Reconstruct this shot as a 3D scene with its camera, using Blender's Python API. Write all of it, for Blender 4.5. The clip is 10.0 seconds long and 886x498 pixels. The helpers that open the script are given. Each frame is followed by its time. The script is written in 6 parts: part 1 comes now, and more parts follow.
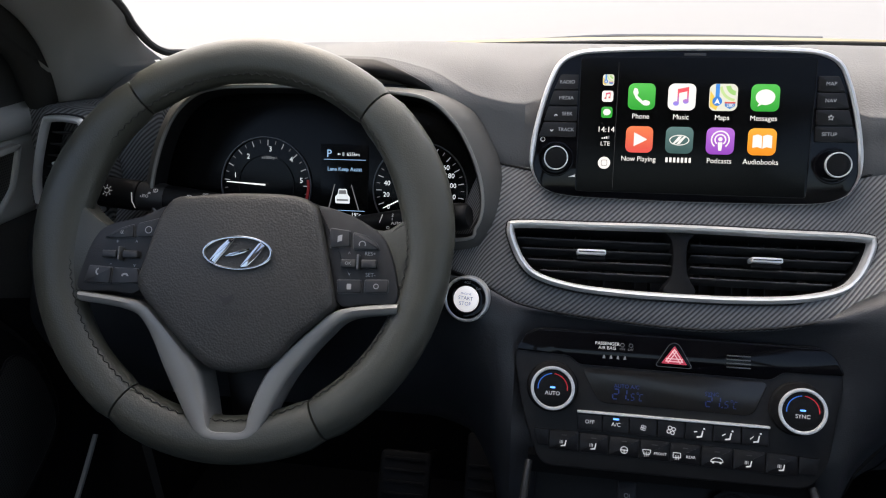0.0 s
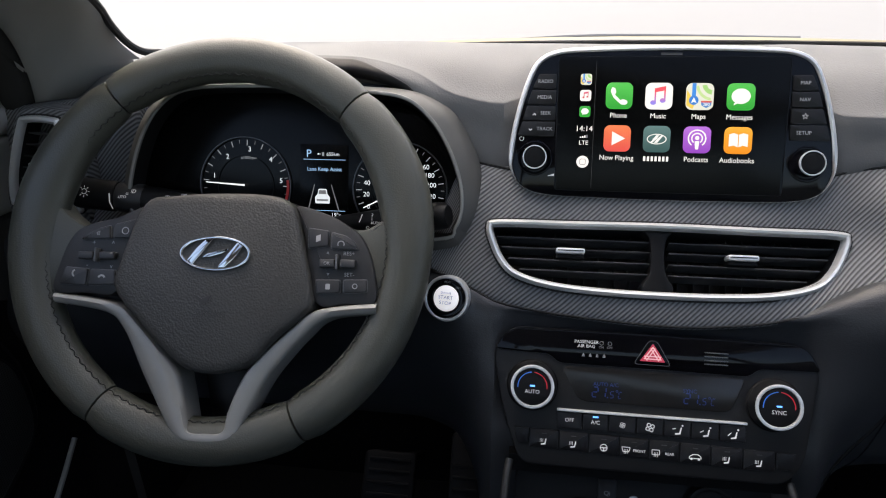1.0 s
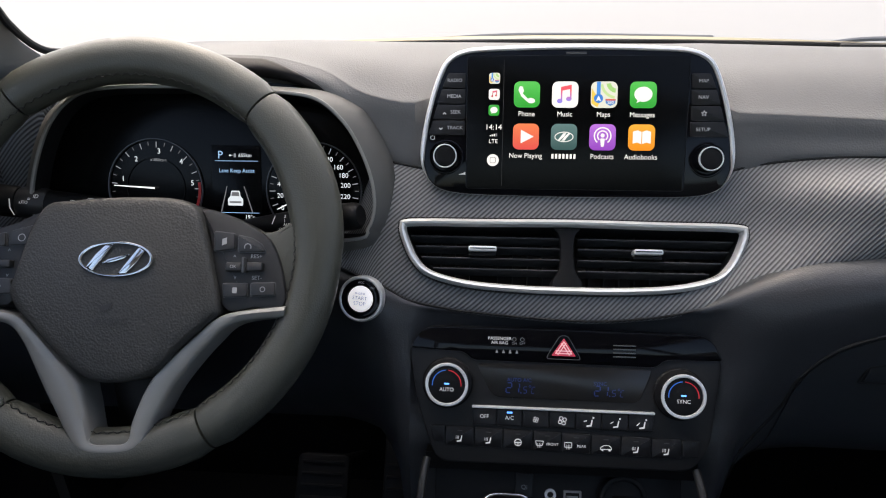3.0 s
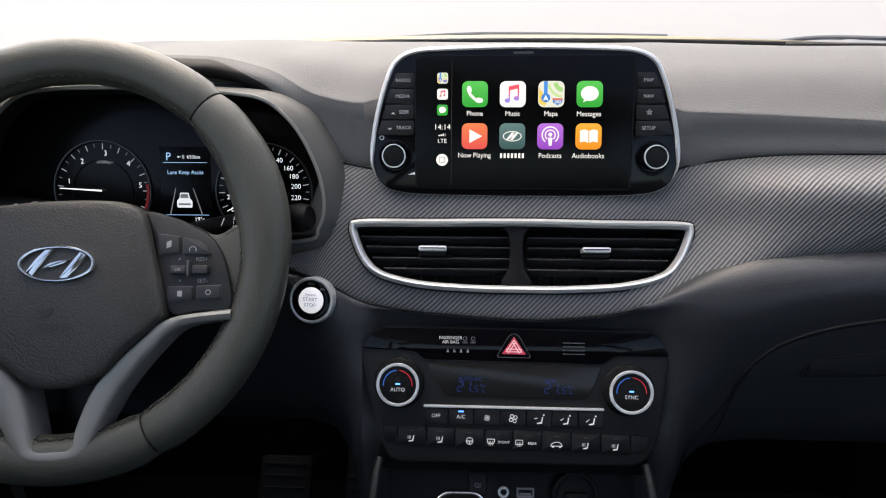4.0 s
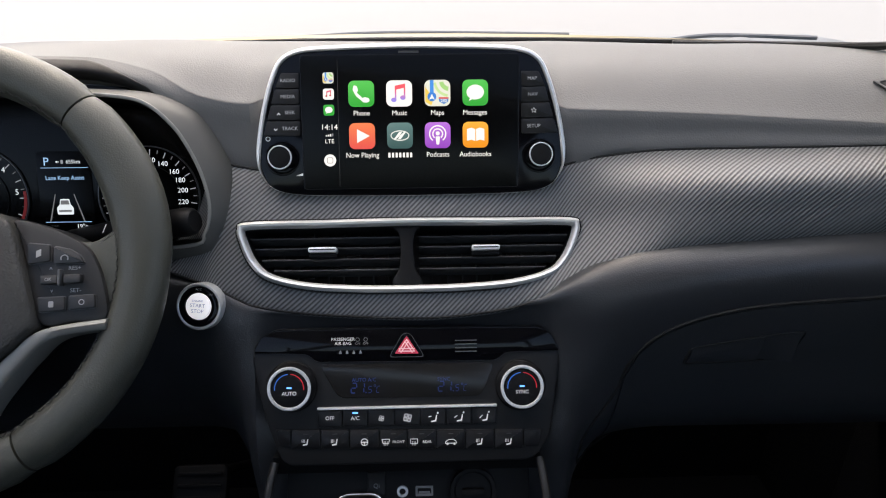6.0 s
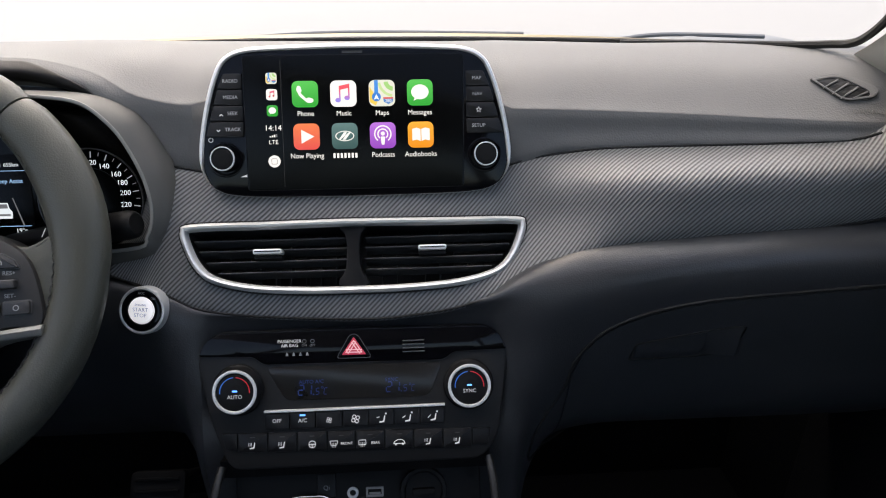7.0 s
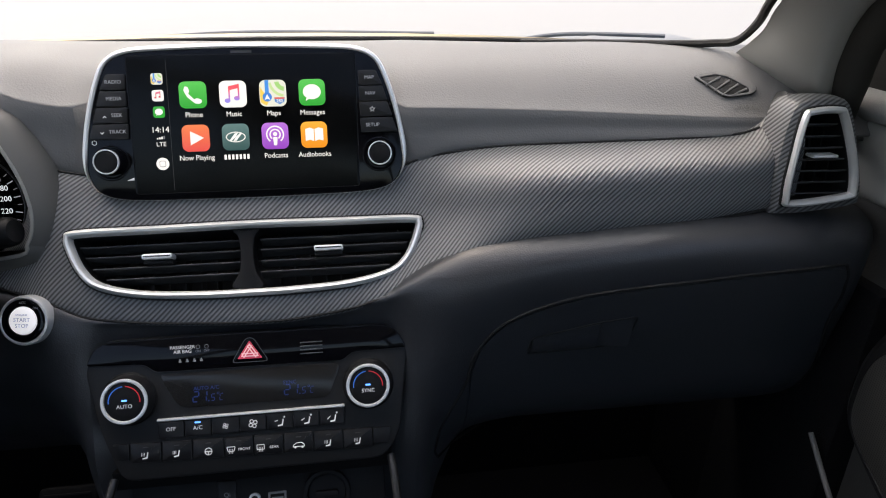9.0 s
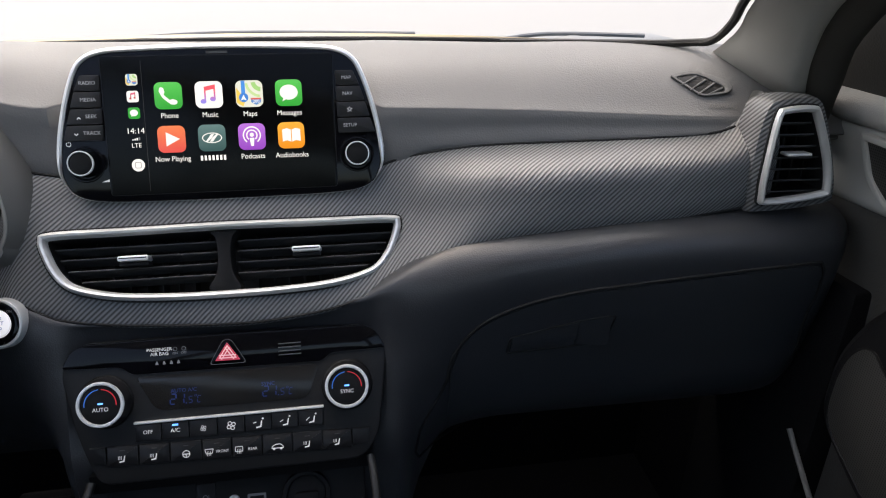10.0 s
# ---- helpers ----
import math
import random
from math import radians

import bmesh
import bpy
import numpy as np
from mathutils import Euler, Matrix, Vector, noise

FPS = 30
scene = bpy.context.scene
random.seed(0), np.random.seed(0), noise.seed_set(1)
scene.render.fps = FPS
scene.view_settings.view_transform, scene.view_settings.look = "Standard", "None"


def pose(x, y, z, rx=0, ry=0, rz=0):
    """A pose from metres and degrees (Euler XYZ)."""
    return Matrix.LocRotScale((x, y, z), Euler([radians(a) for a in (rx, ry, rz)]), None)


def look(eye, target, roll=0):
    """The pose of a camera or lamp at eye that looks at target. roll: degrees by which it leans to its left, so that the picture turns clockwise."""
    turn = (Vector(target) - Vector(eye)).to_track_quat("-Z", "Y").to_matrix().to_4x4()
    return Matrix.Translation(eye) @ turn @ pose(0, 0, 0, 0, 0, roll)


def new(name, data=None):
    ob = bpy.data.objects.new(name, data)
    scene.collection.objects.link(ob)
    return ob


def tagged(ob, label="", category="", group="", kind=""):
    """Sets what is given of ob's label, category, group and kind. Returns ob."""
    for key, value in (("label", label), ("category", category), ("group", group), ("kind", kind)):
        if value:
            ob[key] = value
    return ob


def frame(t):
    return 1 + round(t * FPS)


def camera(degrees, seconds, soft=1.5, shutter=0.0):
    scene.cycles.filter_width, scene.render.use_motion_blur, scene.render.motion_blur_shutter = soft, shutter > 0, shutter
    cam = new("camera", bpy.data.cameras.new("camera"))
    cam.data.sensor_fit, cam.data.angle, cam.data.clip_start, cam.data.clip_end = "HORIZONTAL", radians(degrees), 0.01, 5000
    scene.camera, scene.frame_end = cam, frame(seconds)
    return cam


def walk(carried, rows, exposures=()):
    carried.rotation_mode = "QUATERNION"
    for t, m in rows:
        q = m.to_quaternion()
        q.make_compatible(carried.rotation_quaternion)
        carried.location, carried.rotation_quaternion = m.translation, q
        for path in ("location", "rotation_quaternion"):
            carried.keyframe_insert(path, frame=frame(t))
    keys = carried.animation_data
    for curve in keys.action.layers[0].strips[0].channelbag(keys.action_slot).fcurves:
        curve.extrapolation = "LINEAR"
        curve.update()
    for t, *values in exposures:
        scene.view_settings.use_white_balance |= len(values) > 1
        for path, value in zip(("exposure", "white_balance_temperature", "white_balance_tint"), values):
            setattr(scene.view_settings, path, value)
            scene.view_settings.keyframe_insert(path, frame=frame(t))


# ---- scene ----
cam = camera(71.0, 10.0, soft=1.1)
PATH = [
    (0, (-0.124, -0.006, 1.029), (-0.43, 1.791, 0.207), -1.2),
    (0.5, (-0.121, -0.006, 1.028), (-0.415, 1.794, 0.207), -1.1),
    (1, (-0.114, -0.005, 1.028), (-0.389, 1.797, 0.207), -1.1),
    (1.5, (-0.104, -0.004, 1.028), (-0.355, 1.802, 0.205), -1.0),
    (2, (-0.093, -0.001, 1.029), (-0.313, 1.806, 0.202), -0.9),
    (2.5, (-0.081, 0.0, 1.028), (-0.266, 1.812, 0.202), -0.8),
    (4, (-0.039, 0.003, 1.03), (-0.132, 1.818, 0.195), -0.6),
    (4.5, (-0.022, 0.004, 1.029), (-0.083, 1.82, 0.195), -0.6),
    (5, (-0.008, 0.005, 1.031), (-0.033, 1.819, 0.191), -0.5),
    (5.5, (0.007, 0.005, 1.030), (0.02, 1.82, 0.191), -0.4),
    (7, (0.055, 0.004, 1.031), (0.163, 1.814, 0.187), -0.2),
    (7.5, (0.071, 0.002, 1.03), (0.212, 1.81, 0.188), -0.2),
    (8, (0.085, 0.0, 1.03), (0.263, 1.806, 0.19), -0.1),
    (8.5, (0.099, -0.002, 1.029), (0.312, 1.802, 0.191), 0.1),
    (9, (0.112, -0.003, 1.030), (0.355, 1.794, 0.188), 0.2),
    (9.5, (0.121, -0.004, 1.031), (0.383, 1.79, 0.186), 0.2),
    (10, (0.124, -0.005, 1.03), (0.395, 1.789, 0.188), 0.2),
]
EXPOSURE = 1.16
walk(cam, [(t, look(eye, target, roll)) for t, eye, target, roll in PATH], [(0.0, EXPOSURE, 7050, 11), (10.0, EXPOSURE, 7050, 11)])

# ---- light: a bright hazy day outside, coming in through the glass ----
SUN_EL, SUN_AZ = 55.0, 335.0
world = bpy.data.worlds.new("sky")
scene.world = world
world.use_nodes = True
wn = world.node_tree.nodes
sky = wn.new("ShaderNodeTexSky")
sky.sky_type, sky.sun_disc = "NISHITA", False
sky.sun_elevation, sky.sun_rotation = radians(SUN_EL), radians(SUN_AZ)
sky.air_density, sky.dust_density = 1.0, 3.0
wn["Background"].inputs["Strength"].default_value = 0.15
world.node_tree.links.new(sky.outputs[0], wn["Background"].inputs["Color"])
sun = new("sun", bpy.data.lights.new("sun", "SUN"))
sun.data.energy, sun.data.angle, sun.data.color = 1.5, radians(90), (1.0, 0.96, 0.9)
d = Vector((math.sin(radians(SUN_AZ)) * math.cos(radians(SUN_EL)), math.cos(radians(SUN_AZ)) * math.cos(radians(SUN_EL)), math.sin(radians(SUN_EL))))
sun.matrix_world = look(d * 20, (0, 0, 0))


# ---- materials ----
def material(name, color, rough=0.5, metal=0.0, emit=None, strength=1.0, spec=0.5):
    m = bpy.data.materials.new(name)
    m.use_nodes = True
    b = m.node_tree.nodes["Principled BSDF"]
    b.inputs["Base Color"].default_value = (*color, 1)
    b.inputs["Roughness"].default_value = rough
    b.inputs["Metallic"].default_value = metal
    b.inputs["Specular IOR Level"].default_value = spec
    if emit:
        b.inputs["Emission Color"].default_value = (*emit, 1)
        b.inputs["Emission Strength"].default_value = strength
    return m


def grain(m, cell=0.0011, depth=0.0003, mottle=0.12, strength=0.5, rough_var=0.08, pebble=True):
    """Fine pebbled relief, a slow mottle in colour, and uneven gloss."""
    nt = m.node_tree
    n, l = nt.nodes, nt.links
    b = n["Principled BSDF"]
    co = n.new("ShaderNodeTexCoord")
    if pebble:
        tex = n.new("ShaderNodeTexVoronoi")
        tex.feature = "SMOOTH_F1"
        tex.inputs["Scale"].default_value = 1.0 / cell
        tex.inputs["Smoothness"].default_value = 0.6
        out = tex.outputs["Distance"]
    else:
        tex = n.new("ShaderNodeTexNoise")
        tex.inputs["Scale"].default_value = 1.0 / cell
        out = tex.outputs["Fac"]
    l.new(co.outputs["Object"], tex.inputs["Vector"])
    bump = n.new("ShaderNodeBump")
    bump.inputs["Strength"].default_value = strength
    bump.inputs["Distance"].default_value = depth
    bump.invert = pebble
    l.new(out, bump.inputs["Height"])
    l.new(bump.outputs[0], b.inputs["Normal"])
    big = n.new("ShaderNodeTexNoise")
    big.inputs["Scale"].default_value = 14
    big.inputs["Detail"].default_value = 6
    l.new(co.outputs["Object"], big.inputs["Vector"])
    mix = n.new("ShaderNodeMix")
    mix.data_type = "RGBA"
    c = b.inputs["Base Color"].default_value
    mix.inputs["A"].default_value = (*[v * (1 - mottle) for v in c[:3]], 1)
    mix.inputs["B"].default_value = (*[v * (1 + mottle) for v in c[:3]], 1)
    l.new(big.outputs["Fac"], mix.inputs["Factor"])
    l.new(mix.outputs["Result"], b.inputs["Base Color"])
    r = b.inputs["Roughness"].default_value
    ramp = n.new("ShaderNodeMapRange")
    ramp.inputs["To Min"].default_value, ramp.inputs["To Max"].default_value = r - rough_var, r + rough_var
    l.new(big.outputs["Fac"], ramp.inputs["Value"])
    l.new(ramp.outputs[0], b.inputs["Roughness"])
    return m


def weave(m, pitch=0.0033, depth=0.0004, flat=True):
    """Diagonal moulded weave: slanting ribs, broken into short strokes; along the unrolled surface, or across the object's own face."""
    nt = m.node_tree
    n, l = nt.nodes, nt.links
    b = n["Principled BSDF"]
    co = n.new("ShaderNodeTexCoord")
    mp = n.new("ShaderNodeMapping")
    mp.inputs["Rotation"].default_value = (0, 0, radians(-45)) if flat else (0, radians(45), radians(45))
    l.new(co.outputs["UV" if flat else "Object"], mp.inputs["Vector"])
    waves = []
    for axis, k in (("X", 1.0), ("Y", 0.55)):
        wave = n.new("ShaderNodeTexWave")
        wave.wave_type, wave.bands_direction, wave.wave_profile = "BANDS", axis, "SIN"
        wave.inputs["Scale"].default_value = 0.314 / pitch * k
        wave.inputs["Distortion"].default_value = 0.0
        l.new(mp.outputs[0], wave.inputs["Vector"])
        waves.append(wave)
    h = n.new("ShaderNodeMath")
    h.operation = "MULTIPLY_ADD"
    h.inputs[1].default_value = 0.18
    l.new(waves[1].outputs["Fac"], h.inputs[0])
    l.new(waves[0].outputs["Fac"], h.inputs[2])
    bump = n.new("ShaderNodeBump")
    bump.inputs["Strength"].default_value = 0.9
    bump.inputs["Distance"].default_value = depth
    l.new(h.outputs[0], bump.inputs["Height"])
    l.new(bump.outputs[0], b.inputs["Normal"])
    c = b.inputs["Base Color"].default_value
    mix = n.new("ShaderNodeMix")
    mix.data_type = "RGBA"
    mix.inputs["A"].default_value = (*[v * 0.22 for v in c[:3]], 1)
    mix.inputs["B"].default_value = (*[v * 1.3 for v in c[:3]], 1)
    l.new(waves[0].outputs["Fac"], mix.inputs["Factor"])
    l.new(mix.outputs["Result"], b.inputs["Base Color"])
    return m


PAD = grain(material("dash_soft_plastic", (0.14, 0.14, 0.14), 0.72), 0.0016, 0.0004, 0.08, 0.45)
LOWER = grain(material("dash_lower_plastic", (0.029, 0.031, 0.035), 0.36, spec=0.5), 0.0013, 0.0003, 0.08, 0.4)
HARD = grain(material("hard_black_plastic", (0.006, 0.006, 0.0066), 0.5, spec=0.2), 0.0009, 0.0002, 0.1, 0.35)
MATT = grain(material("matt_grey_plastic", (0.165, 0.163, 0.155), 0.6), 0.0007, 0.0001, 0.08, 0.3, pebble=False)
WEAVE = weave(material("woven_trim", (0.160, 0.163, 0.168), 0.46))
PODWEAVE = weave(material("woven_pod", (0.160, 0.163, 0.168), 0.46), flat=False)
LEATHER = grain(material("wheel_leather", (0.054, 0.055, 0.045), 0.40), 0.0014, 0.0003, 0.15, 0.4)
HUBMAT = grain(material("airbag_cover", (0.040, 0.039, 0.036), 0.50), 0.0019, 0.0006, 0.08, 0.6)
SILVER = grain(material("satin_silver", (0.80, 0.80, 0.79), 0.36, 0.6), 0.0006, 0.00004, 0.04, 0.15, pebble=False)
GREYTRIM = grain(material("grey_satin_trim", (0.27, 0.265, 0.25), 0.45, 0.4), 0.0006, 0.00004, 0.05, 0.15, pebble=False)
CHROME = material("chrome", (0.8, 0.8, 0.8), 0.08, 1.0)
GLOSS = grain(material("piano_black", (0.003, 0.003, 0.004), 0.08, spec=0.22), 0.02, 0.00002, 0.2, 0.05, 0.03, pebble=False)
GLASSBLACK = material("display_glass", (0.002, 0.002, 0.002), 0.22, spec=0.16)
DOORGREY = grain(material("door_grey_plastic", (0.36, 0.362, 0.345), 0.6), 0.0007, 0.0001, 0.08, 0.3, pebble=False)
DOORPAD = grain(material("door_soft_plastic", (0.36, 0.358, 0.345), 0.65), 0.0016, 0.0004, 0.08, 0.45)
DOORLOW = grain(material("door_grained_plastic", (0.042, 0.041, 0.039), 0.6), 0.0018, 0.0005, 0.1, 0.5)
KEYBLACK = grain(material("key_black", (0.009, 0.009, 0.010), 0.4, spec=0.3), 0.0008, 0.0001, 0.08, 0.2)
RAIL = grain(material("dull_rail", (0.03, 0.03, 0.03), 0.4, 0.5), 0.001, 0.00005, 0.1, 0.2)
DARK = grain(material("vent_black", (0.008, 0.008, 0.009), 0.6), 0.001, 0.0001, 0.1, 0.2)
SLAT = grain(material("slat_black", (0.026, 0.026, 0.027), 0.38), 0.001, 0.0001, 0.1, 0.2)
PILLAR = grain(material("pillar_trim", (0.28, 0.272, 0.255), 0.8), 0.0008, 0.0002, 0.07, 0.4, pebble=False)
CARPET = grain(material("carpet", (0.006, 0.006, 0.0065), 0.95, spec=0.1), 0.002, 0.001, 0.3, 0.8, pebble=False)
LINER = grain(material("headliner", (0.28, 0.275, 0.265), 0.9), 0.0015, 0.0003, 0.05, 0.4, pebble=False)
SEAL = grain(material("soft_seal", (0.035, 0.033, 0.030), 0.85, spec=0.2), 0.001, 0.0002, 0.1, 0.3, pebble=False)
RUBBER = material("seal_rubber", (0.006, 0.006, 0.006), 0.7)
KEYPRINT = material("print_pale", (0.55, 0.55, 0.55), 0.5)
# white print with a faint glow added, brighter than the cabin light makes it
PAINT = material("print_white_glow", (0.75, 0.75, 0.75), 0.5, emit=(1, 1, 1), strength=0.08)
DIMPRINT = material("print_grey", (0.25, 0.25, 0.25), 0.5)
SCREENWHITE = material("screen_white", (0, 0, 0), 0.5, emit=(1, 1, 1), strength=0.47)
GAUGEWHITE = material("gauge_white", (0.1, 0.1, 0.1), 0.5, emit=(0.8, 0.9, 1), strength=0.42)
GAUGEDIM = material("gauge_dim", (0.05, 0.05, 0.05), 0.5, emit=(0.8, 0.85, 0.95), strength=0.07)
GAUGETICK = material("gauge_tick", (0.1, 0.1, 0.1), 0.5, emit=(0.8, 0.88, 1), strength=0.13)
GAUGEBLUE = material("gauge_blue", (0.02, 0.02, 0.05), 0.5, emit=(0.35, 0.62, 1), strength=0.45)
GAUGERED = material("gauge_red", (0.2, 0.01, 0.01), 0.5, emit=(0.8, 0.03, 0.03), strength=0.03)
LCDBLUE = material("lcd_blue", (0.0, 0.01, 0.06), 0.5, emit=(0.03, 0.1, 0.65), strength=0.07)
LEDBLUE = material("led_blue", (0.1, 0.2, 0.6), 0.4, emit=(0.08, 0.3, 1.0), strength=1.0)
# coloured prints and hazard marks, also lifted by a small added glow
ARCBLUE = material("print_blue_glow", (0.03, 0.14, 0.5), 0.5, emit=(0.03, 0.15, 0.6), strength=0.2)
ARCRED = material("print_red_glow", (0.45, 0.02, 0.03), 0.5, emit=(0.6, 0.02, 0.03), strength=0.15)
HAZRED = material("hazard_red_glow", (0.55, 0.04, 0.08), 0.35, emit=(0.9, 0.1, 0.16), strength=0.07)
HAZPALE = material("hazard_lines_glow", (0.9, 0.6, 0.62), 0.4, emit=(1, 0.6, 0.62), strength=0.12)
STARTWHITE = material("start_button_white", (0.85, 0.86, 0.9), 0.3, emit=(0.9, 0.92, 1), strength=0.25)


def glow(name, color, strength=0.8):
    return material(name, (0, 0, 0), 0.5, emit=color, strength=strength * 0.62)


# ---- modelling helpers ----
def pushed(ob, factor):
    """Sets a thing of the driver's side further out, in line with the seat."""
    c = Matrix.Translation((-0.115, -0.005, 1.03))
    ob.matrix_world = c @ Matrix.Scale(factor, 4) @ c.inverted() @ ob.matrix_world
    return ob


def plane(x, y, z, tilt, turn=0.0):
    """A frame of reference on a panel: u to the right, v up its face, w out towards the cabin; tilt leans its top away."""
    return pose(x, y, z, 0, 0, turn) @ pose(0, 0, 0, 90 - tilt, 0, 0)


def thing(name, label, category, m=None, group="", kind=""):
    ob = new(name)
    ob.empty_display_size = 0.02
    if m is not None:
        ob.matrix_world = m
    return tagged(ob, label, category, group, kind)


def part(name, bm, mat, parent=None, label="", smooth=True, angle=40):
    me = bpy.data.meshes.new(name)
    bmesh.ops.recalc_face_normals(bm, faces=bm.faces)
    if smooth:
        lim = radians(angle)
        for f in bm.faces:
            f.smooth = True
        for e in bm.edges:
            if len(e.link_faces) == 2 and e.calc_face_angle(0) > lim:
                e.smooth = False
    bm.to_mesh(me)
    bm.free()
    me.materials.append(mat)
    ob = new(name, me)
    if parent:
        ob.parent = parent
    if label:
        tagged(ob, label)
    return ob


def solo(name, bm, mat, label, category, m=None, group="", kind="", smooth=True):
    ob = part(name, bm, mat, smooth=smooth)
    if m is not None:
        ob.matrix_world = m
    return tagged(ob, label, category, group, kind)


def pchip(xs, ys, x):
    """Smooth interpolation without overshoot."""
    xs, ys = np.asarray(xs, float), np.asarray(ys, float)
    h, dl = np.diff(xs), np.diff(ys) / np.diff(xs)
    m = np.zeros(len(xs))
    m[0], m[-1] = dl[0], dl[-1]
    for i in range(1, len(xs) - 1):
        if dl[i - 1] * dl[i] > 0:
            w1, w2 = 2 * h[i] + h[i - 1], h[i] + 2 * h[i - 1]
            m[i] = (w1 + w2) / (w1 / dl[i - 1] + w2 / dl[i])
    k = int(np.clip(np.searchsorted(xs, x) - 1, 0, len(xs) - 2))
    s = (x - xs[k]) / h[k]
    return ((2 * s**3 - 3 * s**2 + 1) * ys[k] + (s**3 - 2 * s**2 + s) * h[k] * m[k]
            + (-2 * s**3 + 3 * s**2) * ys[k + 1] + (s**3 - s**2) * h[k] * m[k + 1])


def spline(pts, per=8, closed=True):
    """Catmull-Rom curve through points of any dimension."""
    p = [np.array(q, float) for q in pts]
    n = len(p)
    out = []
    for i in range(n if closed else n - 1):
        a = p[(i - 1) % n] if closed or i else p[i]
        b, c = p[i], p[(i + 1) % n]
        e = p[(i + 2) % n] if closed or i < n - 2 else c
        for k in range(per):
            t = k / per
            out.append(0.5 * (2 * b + (c - a) * t + (2 * a - 5 * b + 4 * c - e) * t * t + (3 * b - a - 3 * c + e) * t**3))
    if not closed:
        out.append(p[-1])
    return [tuple(q) for q in out]


def rrect(cx, cy, w, h, r=0.002, n=5, skew=0.0):
    out = []
    for sx, sy, a0 in ((1, 1, 0), (-1, 1, 90), (-1, -1, 180), (1, -1, 270)):
        for k in range(n + 1):
            a = radians(a0 + 90 * k / n)
            v = sy * (h / 2 - r) + r * math.sin(a)
            out.append((cx + sx * (w / 2 - r) + r * math.cos(a) + skew * v, cy + v))
    return out


def corners(pts, r, n=5):
    """A polygon with rounded corners; r may differ from corner to corner."""
    out, m = [], len(pts)
    for i in range(m):
        p, a, b = Vector(pts[i]), Vector(pts[i - 1]), Vector(pts[(i + 1) % m])
        q = r[i] if isinstance(r, (list, tuple)) else r
        s, e = p + (a - p).normalized() * q, p + (b - p).normalized() * q
        for k in range(n + 1):
            t = k / n
            out.append(tuple((1 - t) ** 2 * s + 2 * t * (1 - t) * p + t * t * e))
    return out


def circle(cx, cy, r, n=40):
    return [(cx + r * math.cos(2 * math.pi * k / n), cy + r * math.sin(2 * math.pi * k / n)) for k in range(n)]


def inset(loop, dist):
    n = len(loop)
    area = sum(loop[i][0] * loop[(i + 1) % n][1] - loop[(i + 1) % n][0] * loop[i][1] for i in range(n))
    s = 1 if area > 0 else -1
    out = []
    for i in range(n):
        a, b = np.array(loop[i - 1]), np.array(loop[(i + 1) % n])
        t = b - a
        t = t / (np.linalg.norm(t) + 1e-12)
        out.append((loop[i][0] - s * t[1] * dist, loop[i][1] + s * t[0] * dist))
    return out


def inset_by(loop, fn):
    """Inset each point by fn(u, v)."""
    return [(p[0] + (q[0] - p[0]) * fn(*p) * 1000, p[1] + (q[1] - p[1]) * fn(*p) * 1000) for p, q in zip(loop, inset(loop, 0.001))]


def lift(loop, w):
    return [(*p, w(*p) if callable(w) else w) for p in loop]


def loft(loops, cap0=True, cap1=True, wrap=False, bm=None):
    bm = bm or bmesh.new()
    rows = [[bm.verts.new(p) for p in lp] for lp in loops]
    n = len(rows[0])
    pairs = list(zip(rows, rows[1:])) + ([(rows[-1], rows[0])] if wrap else [])
    for a, b in pairs:
        for i in range(n):
            j = (i + 1) % n
            bm.faces.new((a[i], a[j], b[j], b[i]))
    if not wrap:
        if cap0:
            bm.faces.new(rows[0][::-1])
        if cap1:
            bm.faces.new(rows[-1])
    return bm


def slab(outline, w0, w1, bevel=0.001, bm=None):
    b = min(bevel, (w1 - w0) * 0.9)
    return loft([lift(outline, w0), lift(outline, w1 - b), lift(inset(outline, b * 0.3), w1 - b * 0.3), lift(inset(outline, b), w1)], bm=bm)


def ring(outer, inner, w0, w1, bevel=0.001):
    b = bevel
    return loft([lift(outer, w0), lift(outer, w1 - b), lift(inset(outer, b * 0.3), w1 - b * 0.3), lift(inset(outer, b), w1),
                 lift(inset(inner, -b), w1), lift(inset(inner, -b * 0.3), w1 - b * 0.3), lift(inner, w1 - b), lift(inner, w0)], wrap=True)


def dome(outline, w0, w1, height, centre, steps=7, bevel=0.002):
    """A cushion: the outline rises to w1 and swells by height towards its centre."""
    loops = [lift(outline, w0), lift(outline, w1 - bevel), lift(inset(outline, bevel * 0.4), w1 - bevel * 0.3)]
    base = inset(outline, bevel)
    for k in range(steps):
        s = 1 - (k / steps) ** 1.3
        loops.append([(centre[0] + (p[0] - centre[0]) * s, centre[1] + (p[1] - centre[1]) * s, w1 + height * (1 - s * s)) for p in base])
    return loft(loops)


def tube(path, r, n=8, closed=False, bm=None):
    """A round bar along a path of 3D points; r may be a list."""
    pts = [Vector(p) for p in path]
    m = len(pts)
    loops, up = [], None
    for i, p in enumerate(pts):
        a = pts[i - 1] if i or closed else p
        b = pts[(i + 1) % m] if i < m - 1 or closed else p
        t = (b - a).normalized()
        if up is None:
            up = t.orthogonal().normalized()
        up = (up - t * up.dot(t)).normalized()
        s = t.cross(up)
        q = r[i] if isinstance(r, (list, tuple)) else r
        loops.append([p + up * (q * math.cos(2 * math.pi * k / n)) + s * (q * math.sin(2 * math.pi * k / n)) for k in range(n)])
    return loft(loops, wrap=closed, bm=bm)


def disc(cx, cy, r, w0, w1, bevel=0.0008, n=40, bm=None):
    return slab(circle(cx, cy, r, n), w0, w1, bevel, bm)


